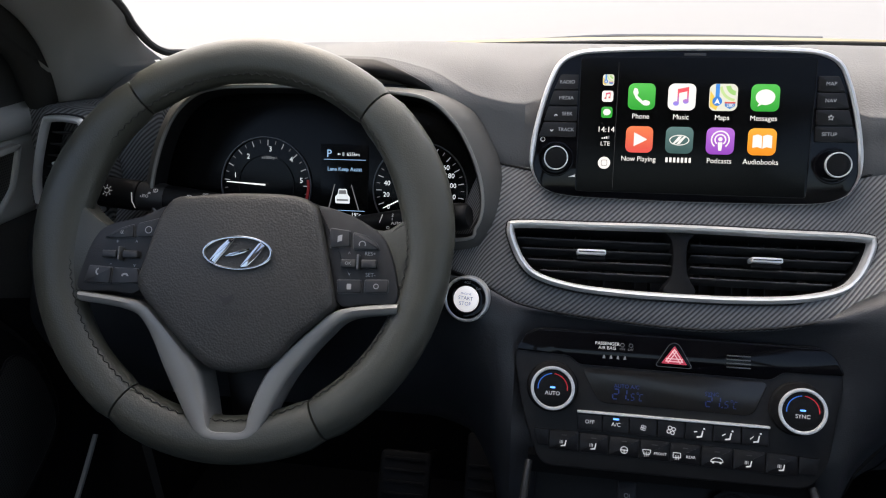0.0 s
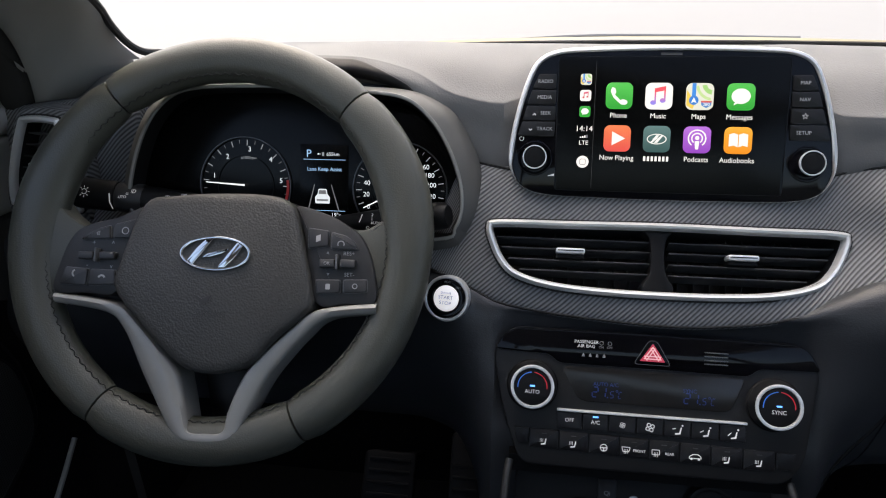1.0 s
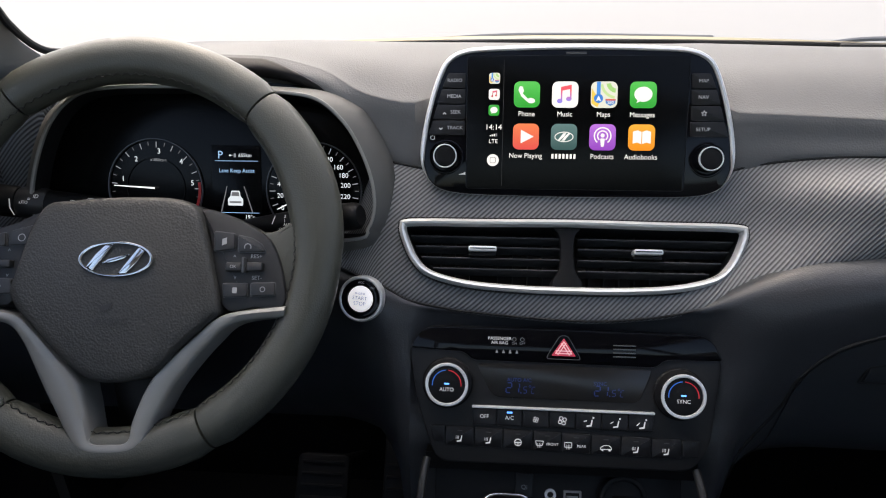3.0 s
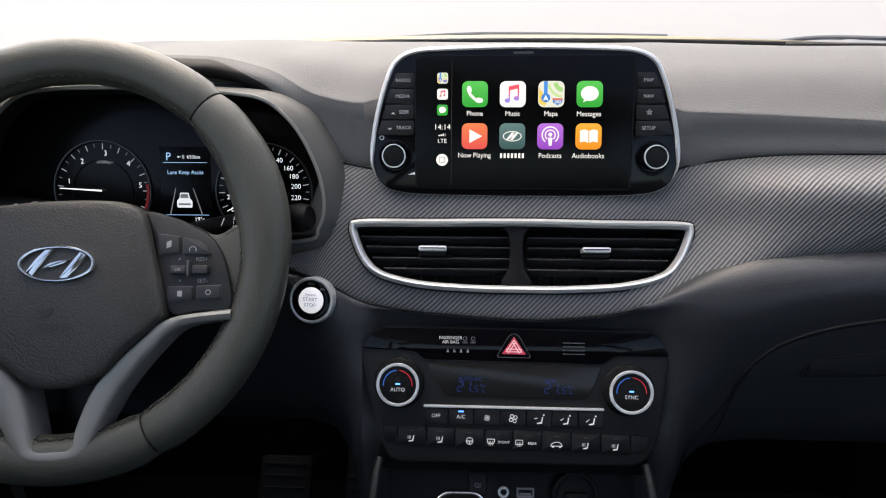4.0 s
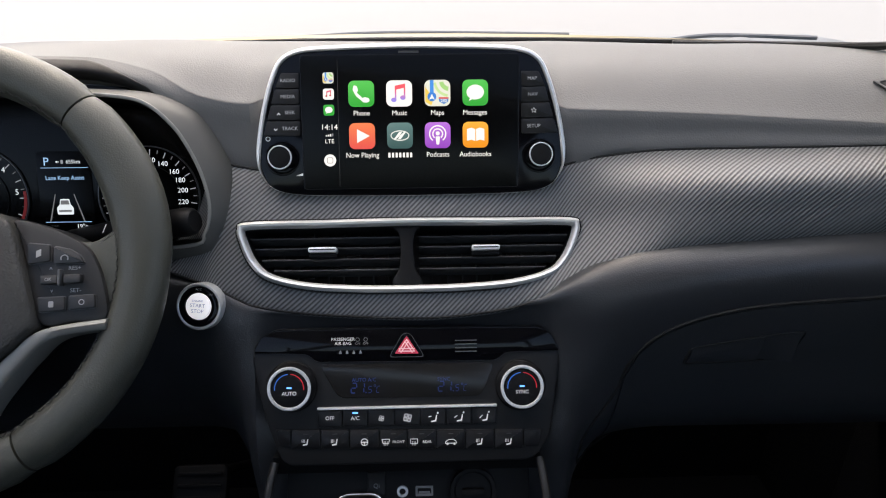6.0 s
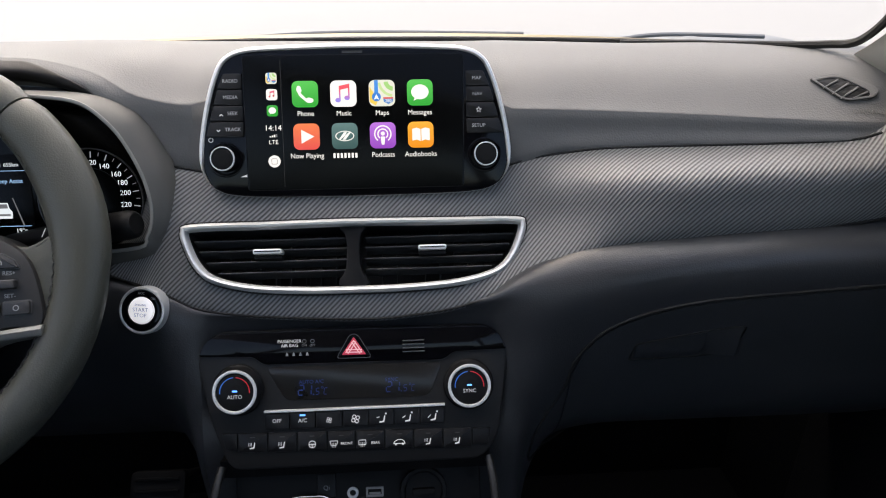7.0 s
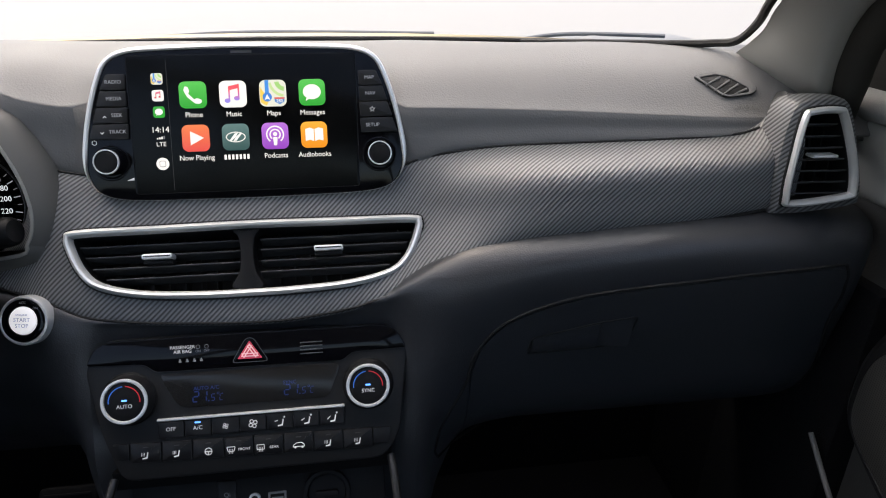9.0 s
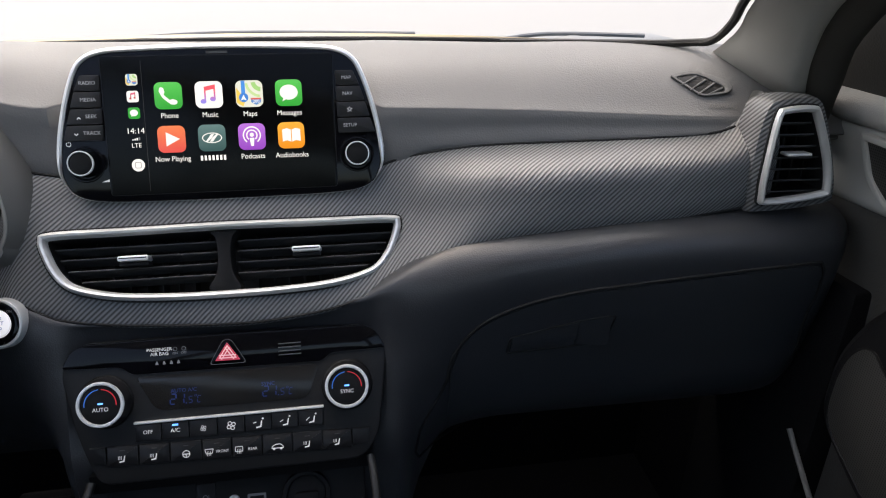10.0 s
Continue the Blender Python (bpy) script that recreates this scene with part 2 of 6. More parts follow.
def arc_strip(cx, cy, r0, r1, a0, a1, w, t=0.0003, n=20):
    pts = [(cx + r1 * math.cos(radians(a0 + (a1 - a0) * k / n)), cy + r1 * math.sin(radians(a0 + (a1 - a0) * k / n))) for k in range(n + 1)]
    pts += [(cx + r0 * math.cos(radians(a1 + (a0 - a1) * k / n)), cy + r0 * math.sin(radians(a1 + (a0 - a1) * k / n))) for k in range(n + 1)]
    return loft([lift(pts, w), lift(pts, w + t)])


def sheet(rows, back, closed_ends=True):
    """A solid skin from a grid of points, thickened by the offset back(x)."""
    bm = bmesh.new()
    f = [[bm.verts.new(p) for p in r] for r in rows]
    g = [[bm.verts.new(Vector(p) + Vector(back)) for p in r] for r in rows]
    a, b = len(rows), len(rows[0])
    far = {}
    for r, verts in zip(rows, f):
        run = 0.0
        for j, p in enumerate(r):
            run += (Vector(p) - Vector(r[j - 1])).length if j else 0.0
            far[verts[j]] = (p[0], run)
    for i in range(a - 1):
        for j in range(b - 1):
            bm.faces.new((f[i][j], f[i + 1][j], f[i + 1][j + 1], f[i][j + 1]))
            bm.faces.new((g[i][j], g[i][j + 1], g[i + 1][j + 1], g[i + 1][j]))
    for i in range(a - 1):
        bm.faces.new((f[i][0], g[i][0], g[i + 1][0], f[i + 1][0]))
        bm.faces.new((f[i][-1], f[i + 1][-1], g[i + 1][-1], g[i][-1]))
    for j in range(b - 1):
        bm.faces.new((f[0][j], f[0][j + 1], g[0][j + 1], g[0][j]))
        bm.faces.new((f[-1][j], g[-1][j], g[-1][j + 1], f[-1][j + 1]))
    layer = bm.loops.layers.uv.new("unrolled")
    for fa in bm.faces:
        for lp in fa.loops:
            lp[layer].uv = far.get(lp.vert, (0.0, 0.0))
    return bm


def stations(table, xs, per=6):
    """Rows of a moulding: table maps x to its section, a list of (y, z); sections are smoothed along x and round the section."""
    knots = sorted(table)
    k = len(table[knots[0]])
    rows = []
    for x in xs:
        sec = [(pchip(knots, [table[q][i][0] for q in knots], x), pchip(knots, [table[q][i][1] for q in knots], x)) for i in range(k)]
        rows.append([(x, y, z) for y, z in spline(sec, per, closed=False)])
    return rows


def span(a, b, step):
    n = max(2, int(round((b - a) / step)))
    return [a + (b - a) * i / n for i in range(n + 1)]


def box(x0, x1, y0, y1, z0, z1, bevel=0.0):
    bm = bmesh.new()
    bmesh.ops.create_cube(bm, size=1, matrix=Matrix.Translation(((x0 + x1) / 2, (y0 + y1) / 2, (z0 + z1) / 2)) @ Matrix.Diagonal((x1 - x0, y1 - y0, z1 - z0, 1)))
    if bevel:
        bmesh.ops.bevel(bm, geom=bm.edges[:], offset=bevel, segments=2, affect="EDGES", profile=0.5)
    return bm


def text(name, s, size, mat, parent, u, v, w, align="CENTER", wide=1.0):
    cu = bpy.data.curves.new(name, "FONT")
    cu.body, cu.size, cu.align_x, cu.align_y, cu.extrude, cu.resolution_u = s, size, align, "CENTER", 0.00006, 3
    tmp = bpy.data.objects.new(name, cu)
    me = bpy.data.meshes.new_from_object(tmp)
    bpy.data.objects.remove(tmp)
    me.materials.clear()
    me.materials.append(mat)
    ob = new(name, me)
    ob.parent = parent
    ob.matrix_basis = pose(u, v, w) @ Matrix.Diagonal((wide, 1, 1, 1))
    return ob


def poly(name, pts, w, mat, parent, t=0.0002):
    return part(name, loft([lift(pts, w), lift(pts, w + t)]), mat, parent, smooth=False)


def bar(name, u, v, a, b, w, mat, parent, t=0.0002):
    return poly(name, [(u - a / 2, v - b / 2), (u + a / 2, v - b / 2), (u + a / 2, v + b / 2), (u - a / 2, v + b / 2)], w, mat, parent, t)


# ---- outside and the shell ----
ground_mat = grain(material("pale_concrete", (0.36, 0.352, 0.336), 0.85), 0.05, 0.004, 0.10, 0.5, pebble=False)
bm = bmesh.new()
bmesh.ops.create_grid(bm, x_segments=2, y_segments=2, size=1500, matrix=Matrix.Translation((0, 0, -0.3)))
solo("ground", bm, ground_mat, "pale sunlit concrete ground outside the car", "ground", kind="structure")

# roof with headliner, rear wall with its window opening, floor and firewall
solo("ceiling", box(-0.62, 0.62, -1.9, 0.02, 1.33, 1.37, 0.01), LINER, "light grey fabric headliner", "ceiling", kind="structure")
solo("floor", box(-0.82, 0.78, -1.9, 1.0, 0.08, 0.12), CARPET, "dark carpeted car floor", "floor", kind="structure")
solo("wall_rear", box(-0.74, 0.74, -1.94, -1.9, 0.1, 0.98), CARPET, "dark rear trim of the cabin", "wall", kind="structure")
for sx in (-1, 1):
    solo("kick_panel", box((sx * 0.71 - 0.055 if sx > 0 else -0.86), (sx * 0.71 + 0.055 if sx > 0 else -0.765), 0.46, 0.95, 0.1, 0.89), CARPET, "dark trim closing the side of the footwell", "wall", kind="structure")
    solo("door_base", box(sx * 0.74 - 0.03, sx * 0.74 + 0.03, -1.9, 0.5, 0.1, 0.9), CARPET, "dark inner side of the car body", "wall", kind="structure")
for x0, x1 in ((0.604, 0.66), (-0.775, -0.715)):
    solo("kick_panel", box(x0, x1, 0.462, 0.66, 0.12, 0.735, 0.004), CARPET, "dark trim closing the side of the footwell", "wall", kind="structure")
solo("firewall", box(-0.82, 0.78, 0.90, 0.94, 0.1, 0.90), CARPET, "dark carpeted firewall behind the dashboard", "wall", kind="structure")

GLASS = material("clear_glass", (1, 1, 1), 0.0)
GLASS.node_tree.nodes["Principled BSDF"].inputs["Transmission Weight"].default_value = 1.0
GLASS.node_tree.nodes["Principled BSDF"].inputs["IOR"].default_value = 1.05

# ---- dashboard: upper pad with the instrument hood ----
# section points: under the glass, rear top, front top, crease, face, seam, tucked-in lip
PAD_SECTIONS = {
    -0.74: [(0.72, 0.870), (0.70, 0.872), (0.68, 0.871), (0.660, 0.868), (0.650, 0.86), (0.645, 0.845), (0.66, 0.840)],
    -0.69: [(0.72, 0.895), (0.70, 0.897), (0.68, 0.896), (0.655, 0.893), (0.645, 0.885), (0.640, 0.870), (0.66, 0.865)],
    -0.64: [(0.72, 0.914), (0.71, 0.916), (0.69, 0.916), (0.660, 0.912), (0.648, 0.903), (0.642, 0.888), (0.66, 0.880)],
    -0.57: [(0.73, 0.938), (0.71, 0.941), (0.68, 0.940), (0.640, 0.932), (0.628, 0.922), (0.622, 0.905), (0.65, 0.900)],
    -0.50: [(0.73, 0.950), (0.70, 0.956), (0.66, 0.957), (0.620, 0.947), (0.607, 0.938), (0.612, 0.928), (0.64, 0.925)],
    -0.40: [(0.78, 0.952), (0.74, 0.958), (0.68, 0.960), (0.624, 0.952), (0.610, 0.943), (0.616, 0.933), (0.65, 0.930)],
    -0.30: [(0.79, 0.952), (0.74, 0.958), (0.68, 0.959), (0.624, 0.950), (0.610, 0.941), (0.616, 0.931), (0.65, 0.928)],
    -0.24: [(0.80, 0.950), (0.74, 0.957), (0.67, 0.954), (0.620, 0.938), (0.606, 0.929), (0.608, 0.918), (0.64, 0.912)],
    -0.19: [(0.80, 0.948), (0.73, 0.956), (0.65, 0.945), (0.600, 0.917), (0.597, 0.895), (0.594, 0.864), (0.61, 0.856)],
    -0.145: [(0.80, 0.947), (0.73, 0.955), (0.65, 0.939), (0.596, 0.910), (0.593, 0.880), (0.589, 0.846), (0.605, 0.838)],
    -0.115: [(0.80, 0.947), (0.73, 0.955), (0.66, 0.942), (0.625, 0.915), (0.615, 0.880), (0.600, 0.845), (0.61, 0.837)],
    0.00: [(0.80, 0.946), (0.73, 0.954), (0.66, 0.942), (0.630, 0.915), (0.615, 0.880), (0.600, 0.838), (0.61, 0.830)],
    0.125: [(0.79, 0.946), (0.72, 0.954), (0.65, 0.940), (0.620, 0.912), (0.610, 0.885), (0.600, 0.846), (0.61, 0.838)],
    0.155: [(0.79, 0.946), (0.72, 0.954), (0.64, 0.937), (0.587, 0.904), (0.585, 0.883), (0.583, 0.846), (0.60, 0.838)],
    0.20: [(0.78, 0.946), (0.71, 0.954), (0.635, 0.937), (0.583, 0.903), (0.581, 0.883), (0.578, 0.863), (0.60, 0.857)],
    0.30: [(0.76, 0.946), (0.69, 0.953), (0.625, 0.936), (0.573, 0.900), (0.571, 0.885), (0.568, 0.868), (0.59, 0.862)],
    0.40: [(0.745, 0.950), (0.675, 0.953), (0.61, 0.934), (0.561, 0.896), (0.559, 0.884), (0.556, 0.872), (0.58, 0.866)],
    0.50: [(0.69, 0.952), (0.640, 0.954), (0.595, 0.936), (0.550, 0.893), (0.547, 0.885), (0.545, 0.876), (0.57, 0.870)],
    0.62: [(0.66, 0.949), (0.62, 0.950), (0.575, 0.930), (0.550, 0.893), (0.540, 0.884), (0.533, 0.875), (0.56, 0.870)],
}


def crisp(sec):
    """Tightens the crease between the top and the face of the pad."""
    a, b, c = (Vector(p) for p in sec[2:5])
    return sec[:3] + [tuple(b.lerp(a, 0.14)), tuple(b.lerp(c, 0.15))] + sec[4:]


def settled(x, sec):
    """Sinks the rear of the pad towards the foot of the glass."""
    drop = (0.0055, 0.0055, 0.006 if x < -0.22 else 0.002) if x > -0.6 else (0.0, 0.0, 0.0)
    return [(y, z - d_) for (y, z), d_ in zip(sec, drop + (0.0,) * (len(sec) - 3))]


PAD_SECTIONS = {x: crisp(settled(x, sec)) for x, sec in PAD_SECTIONS.items()}
pad = solo("dash_pad", sheet(stations(PAD_SECTIONS, span(-0.73, 0.61, 0.012)), (0, 0.006, -0.006)), PAD,
           "grained grey soft-touch upper dashboard pad with instrument hood", "dashboard", kind="structure")

# dark strip under the instrument hood's lip, standing for shade over its black recess
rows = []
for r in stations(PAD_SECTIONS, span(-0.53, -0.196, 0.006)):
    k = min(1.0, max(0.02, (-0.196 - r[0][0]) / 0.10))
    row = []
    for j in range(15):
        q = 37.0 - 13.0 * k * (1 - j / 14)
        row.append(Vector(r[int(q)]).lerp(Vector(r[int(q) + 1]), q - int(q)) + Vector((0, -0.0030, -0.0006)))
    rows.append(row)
solo("hood_shade_strip", sheet(rows, (0, 0.002, 0)), HARD, "black strip for the shade and black recess under the instrument hood's edge", "hood lining", kind="structure")

# ---- dashboard: woven trim band ----
# section: tucked top, top edge, upper swell, lower swell, lower edge, tucked bottom
BAND_SECTIONS = {
    -0.70: [(0.62, 0.893), (0.60, 0.895), (0.595, 0.86), (0.59, 0.82), (0.58, 0.775), (0.595, 0.77)],
    -0.56: [(0.62, 0.905), (0.60, 0.908), (0.595, 0.87), (0.59, 0.82), (0.57, 0.775), (0.585, 0.77)],
    -0.535: [(0.63, 0.900), (0.61, 0.902), (0.60, 0.86), (0.59, 0.82), (0.57, 0.775), (0.585, 0.77)],
    -0.505: [(0.63, 0.785), (0.61, 0.788), (0.59, 0.782), (0.57, 0.775), (0.553, 0.765), (0.57, 0.758)],
    -0.24: [(0.63, 0.780), (0.60, 0.785), (0.58, 0.780), (0.56, 0.775), (0.540, 0.768), (0.555, 0.760)],
    -0.205: [(0.61, 0.822), (0.595, 0.825), (0.575, 0.805), (0.55, 0.785), (0.532, 0.761), (0.55, 0.752)],
    -0.175: [(0.61, 0.851), (0.589, 0.853), (0.568, 0.83), (0.545, 0.79), (0.525, 0.752), (0.54, 0.744)],
    -0.14: [(0.61, 0.846), (0.586, 0.848), (0.560, 0.82), (0.534, 0.78), (0.515, 0.739), (0.53, 0.731)],
    -0.07: [(0.60, 0.840), (0.572, 0.842), (0.555, 0.815), (0.526, 0.772), (0.507, 0.733), (0.52, 0.725)],
    0.02: [(0.60, 0.836), (0.570, 0.838), (0.553, 0.815), (0.524, 0.77), (0.502, 0.731), (0.515, 0.723)],
    0.08: [(0.60, 0.837), (0.571, 0.839), (0.556, 0.818), (0.529, 0.775), (0.503, 0.736), (0.516, 0.728)],
    0.13: [(0.60, 0.841), (0.573, 0.843), (0.559, 0.820), (0.536, 0.785), (0.504, 0.749), (0.517, 0.741)],
    0.165: [(0.605, 0.851), (0.582, 0.853), (0.563, 0.830), (0.546, 0.803), (0.505, 0.768), (0.518, 0.760)],
    0.195: [(0.60, 0.858), (0.578, 0.860), (0.549, 0.842), (0.530, 0.812), (0.500, 0.783), (0.513, 0.775)],
    0.25: [(0.595, 0.866), (0.572, 0.867), (0.530, 0.852), (0.510, 0.825), (0.496, 0.798), (0.511, 0.790)],
    0.32: [(0.585, 0.869), (0.564, 0.870), (0.517, 0.857), (0.502, 0.83), (0.495, 0.803), (0.510, 0.795)],
    0.40: [(0.575, 0.872), (0.555, 0.873), (0.515, 0.86), (0.502, 0.833), (0.496, 0.807), (0.510, 0.799)],
    0.47: [(0.57, 0.876), (0.548, 0.877), (0.514, 0.863), (0.505, 0.838), (0.500, 0.814), (0.514, 0.806)],
    0.495: [(0.565, 0.886), (0.541, 0.887), (0.518, 0.867), (0.509, 0.84), (0.503, 0.816), (0.518, 0.808)],
    0.525: [(0.56, 0.916), (0.538, 0.917), (0.521, 0.880), (0.513, 0.84), (0.508, 0.818), (0.530, 0.810)],
}
BAND_SECTIONS = {x: [sec[0], sec[1], (sec[2][0] - 0.006 * turn, sec[2][1] + 0.002 * turn), (sec[3][0] - 0.002 * turn, sec[3][1]), (sec[4][0] + 0.005 * turn, sec[4][1]), (sec[5][0] + 0.006 * turn, sec[5][1])]
                 for x, sec in BAND_SECTIONS.items() for turn in [max(0.0, min(1.0, (x - 0.17) / 0.06))]}
bm = sheet(stations(BAND_SECTIONS, span(-0.69, 0.522, 0.0045), 9), (0, 0.012, 0))
# opening for the centre vents
VENT_FRAME = plane(0.0052, 0.532, 0.784, 32)
VENT_HALF = [(0.0, 0.0318), (0.085, 0.0308), (0.151, 0.0300), (0.1605, 0.0235), (0.1575, 0.0090), (0.1475, -0.0110), (0.1310, -0.0250), (0.095, -0.0340), (0.045, -0.0375), (0.0, -0.0380)]
vent_outline = spline(VENT_HALF + [(-u, v) for u, v in reversed(VENT_HALF) if u > 1e-6], 5)


def inside(loop, u, v):
    hit = False
    for (a, b), (c, d_) in zip(loop, loop[1:] + loop[:1]):
        if (b > v) != (d_ > v) and u < (c - a) * (v - b) / (d_ - b) + a:
            hit = not hit
    return hit


back_to_vent = VENT_FRAME.inverted()
hole = inset(vent_outline, 0.004)
gone = []
for fa in bm.faces:
    p = back_to_vent @ fa.calc_center_median()
    if abs(p.z) < 0.05 and inside(hole, p.x, p.y):
        gone.append(fa)
bmesh.ops.delete(bm, geom=gone, context="FACES")
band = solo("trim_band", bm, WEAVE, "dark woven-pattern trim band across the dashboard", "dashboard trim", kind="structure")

# dark joints along the upper and lower edges of the band
for nm, idx, lo, hi, lab in (("band_joint_upper", 1, 0.145, 0.492, "thin dark joint above the woven trim band"), ("band_joint_lower", 4, -0.23, 0.492, "thin dark joint below the woven trim band"), ("band_joint_upper_driver", 1, -0.178, -0.13, "thin dark joint beside the touchscreen")):
    path = []
    for x in span(lo, hi, 0.012):
        ks = sorted(BAND_SECTIONS)
        path.append((x, pchip(ks, [BAND_SECTIONS[q][idx][0] for q in ks], x) - 0.0002, pchip(ks, [BAND_SECTIONS[q][idx][1] for q in ks], x) + (0.0008 if idx == 1 else -0.0012)))
    solo(nm, tube(path, 0.0012, 6), RUBBER, lab, "joint", kind="structure")

# ---- dashboard: lower part ----
# section: tucked top, shoulder, swell, below the swell, face, lower face, bottom
LOWER_SECTIONS = {
    -0.72: [(0.61, 0.775), (0.585, 0.770), (0.565, 0.750), (0.56, 0.71), (0.54, 0.66), (0.57, 0.58), (0.63, 0.50)],
    -0.45: [(0.60, 0.765), (0.560, 0.760), (0.540, 0.740), (0.535, 0.70), (0.545, 0.64), (0.575, 0.57), (0.63, 0.50)],
    -0.26: [(0.59, 0.765), (0.555, 0.762), (0.535, 0.745), (0.528, 0.70), (0.54, 0.64), (0.57, 0.57), (0.63, 0.50)],
    -0.20: [(0.57, 0.757), (0.534, 0.757), (0.520, 0.740), (0.512, 0.70), (0.520, 0.64), (0.55, 0.57), (0.61, 0.50)],
    -0.165: [(0.55, 0.750), (0.525, 0.748), (0.511, 0.734), (0.500, 0.70), (0.492, 0.65), (0.50, 0.58), (0.54, 0.50)],
    -0.145: [(0.54, 0.740), (0.517, 0.739), (0.507, 0.728), (0.497, 0.70), (0.477, 0.65), (0.462, 0.60), (0.46, 0.50)],
    -0.125: [(0.54, 0.737), (0.513, 0.735), (0.512, 0.726), (0.510, 0.70), (0.490, 0.65), (0.468, 0.605), (0.465, 0.50)],
    0.00: [(0.53, 0.732), (0.508, 0.730), (0.515, 0.722), (0.512, 0.70), (0.490, 0.65), (0.470, 0.605), (0.465, 0.50)],
    0.125: [(0.53, 0.749), (0.503, 0.747), (0.504, 0.730), (0.505, 0.70), (0.488, 0.65), (0.468, 0.605), (0.465, 0.50)],
    0.15: [(0.53, 0.764), (0.498, 0.763), (0.490, 0.742), (0.486, 0.70), (0.474, 0.65), (0.462, 0.60), (0.46, 0.50)],
    0.18: [(0.53, 0.781), (0.497, 0.779), (0.481, 0.755), (0.478, 0.712), (0.480, 0.65), (0.497, 0.58), (0.53, 0.50)],
    0.22: [(0.53, 0.795), (0.496, 0.793), (0.476, 0.770), (0.475, 0.725), (0.489, 0.66), (0.52, 0.58), (0.60, 0.50)],
    0.28: [(0.53, 0.803), (0.495, 0.801), (0.473, 0.783), (0.473, 0.738), (0.490, 0.67), (0.525, 0.58), (0.62, 0.50)],
    0.40: [(0.53, 0.809), (0.493, 0.808), (0.470, 0.792), (0.470, 0.748), (0.489, 0.68), (0.525, 0.58), (0.62, 0.50)],
    0.50: [(0.54, 0.812), (0.502, 0.810), (0.474, 0.793), (0.470, 0.755), (0.488, 0.69), (0.525, 0.58), (0.62, 0.50)],
    0.585: [(0.54, 0.808), (0.505, 0.806), (0.480, 0.790), (0.477, 0.755), (0.490, 0.69), (0.525, 0.58), (0.62, 0.50)],
    0.61: [(0.55, 0.806), (0.520, 0.804), (0.500, 0.790), (0.497, 0.755), (0.505, 0.69), (0.535, 0.58), (0.62, 0.50)],
}
lower = solo("dash_lower", sheet(stations(LOWER_SECTIONS, span(-0.71, 0.605, 0.01)), (0, 0.015, 0)), LOWER,
             "grained dark lower dashboard with rounded shoulder", "dashboard", kind="structure")


def lower_y(x, z):
    """Where the lower dashboard's face lies."""
    pts = stations(LOWER_SECTIONS, [x], 12)[0]
    best = min(range(2, len(pts) - 1), key=lambda i: abs(pts[i][2] - z) + (1 if pts[i][2] > pts[1][2] else 0))
    a, b = pts[best], pts[best + 1] if pts[best][2] > z else pts[best - 1]
    s = (z - a[2]) / (b[2] - a[2]) if abs(b[2] - a[2]) > 1e-6 else 0
    return a[1] + (b[1] - a[1]) * s


# ---- pillars, doors, glass ----
MID = -0.010


def side(x, right):
    return x if right else 2 * MID - x


LEFT = 1.14


def pillar(right):
    k = 0.0 if right else 0.018
    inner = spline([(0.515, 0.655, 0.925), (0.502, 0.622, 0.943), (0.502, 0.600, 0.957), (0.499, 0.577, 0.972), (0.483, 0.540, 0.995), (0.468, 0.485, 1.026), (0.444, 0.30, 1.14), (0.424, 0.0, 1.33)], 6, closed=False)
    outer = spline([(0.590 + k, 0.565, 0.885), (0.567 + k, 0.555, 0.900), (0.545 + k, 0.54, 0.918), (0.535 + k, 0.525, 0.945), (0.522 + k, 0.50, 0.985), (0.507 + k, 0.455, 1.02), (0.485 + k, 0.28, 1.13), (0.47 + k, -0.02, 1.32)], 6, closed=False)
    rows = []
    for a, b in zip(inner, outer):
        a, b = Vector(a), Vector(b)
        mid = (a + b) / 2
        bulge = Vector((-0.55, -0.8, 0.1)).normalized() * 0.014
        row = []
        for k in range(13):
            t = k / 12
            p = a.lerp(b, t) + bulge * (4 * t * (1 - t)) ** 0.7
            row.append((side(p.x, right), p.y, p.z))
        rows.append(row)
    ob = solo("pillar_right" if right else "pillar_left", sheet(rows, (0.04 if right else -0.04, 0.006, 0)), PILLAR,
                "grey grained windscreen pillar trim rising from the dashboard", "pillar trim", kind="structure")
    return ob if right else pushed(ob, LEFT)


for right in (True, False):
    pillar(right)
    # rubber seal between the pillar and the door
    k = -0.018 if right else 0.0
    path = [(0.606 + k, 0.555, 0.885), (0.588 + k, 0.535, 0.925), (0.572 + k, 0.510, 0.975), (0.552 + k, 0.41, 1.06), (0.535 + k, 0.28, 1.14), (0.520 + k, 0.0, 1.30)]
    path = [(side(x, right), y, z) for x, y, z in spline(path, 5, closed=False)]
    seal = solo("door_seal", tube(path, [0.010 + 0.008 * min(1, i / 8) for i in range(len(path))], 12), SEAL, "soft black door seal along the windscreen pillar", "door seal")
    if not right:
        pushed(seal, LEFT)
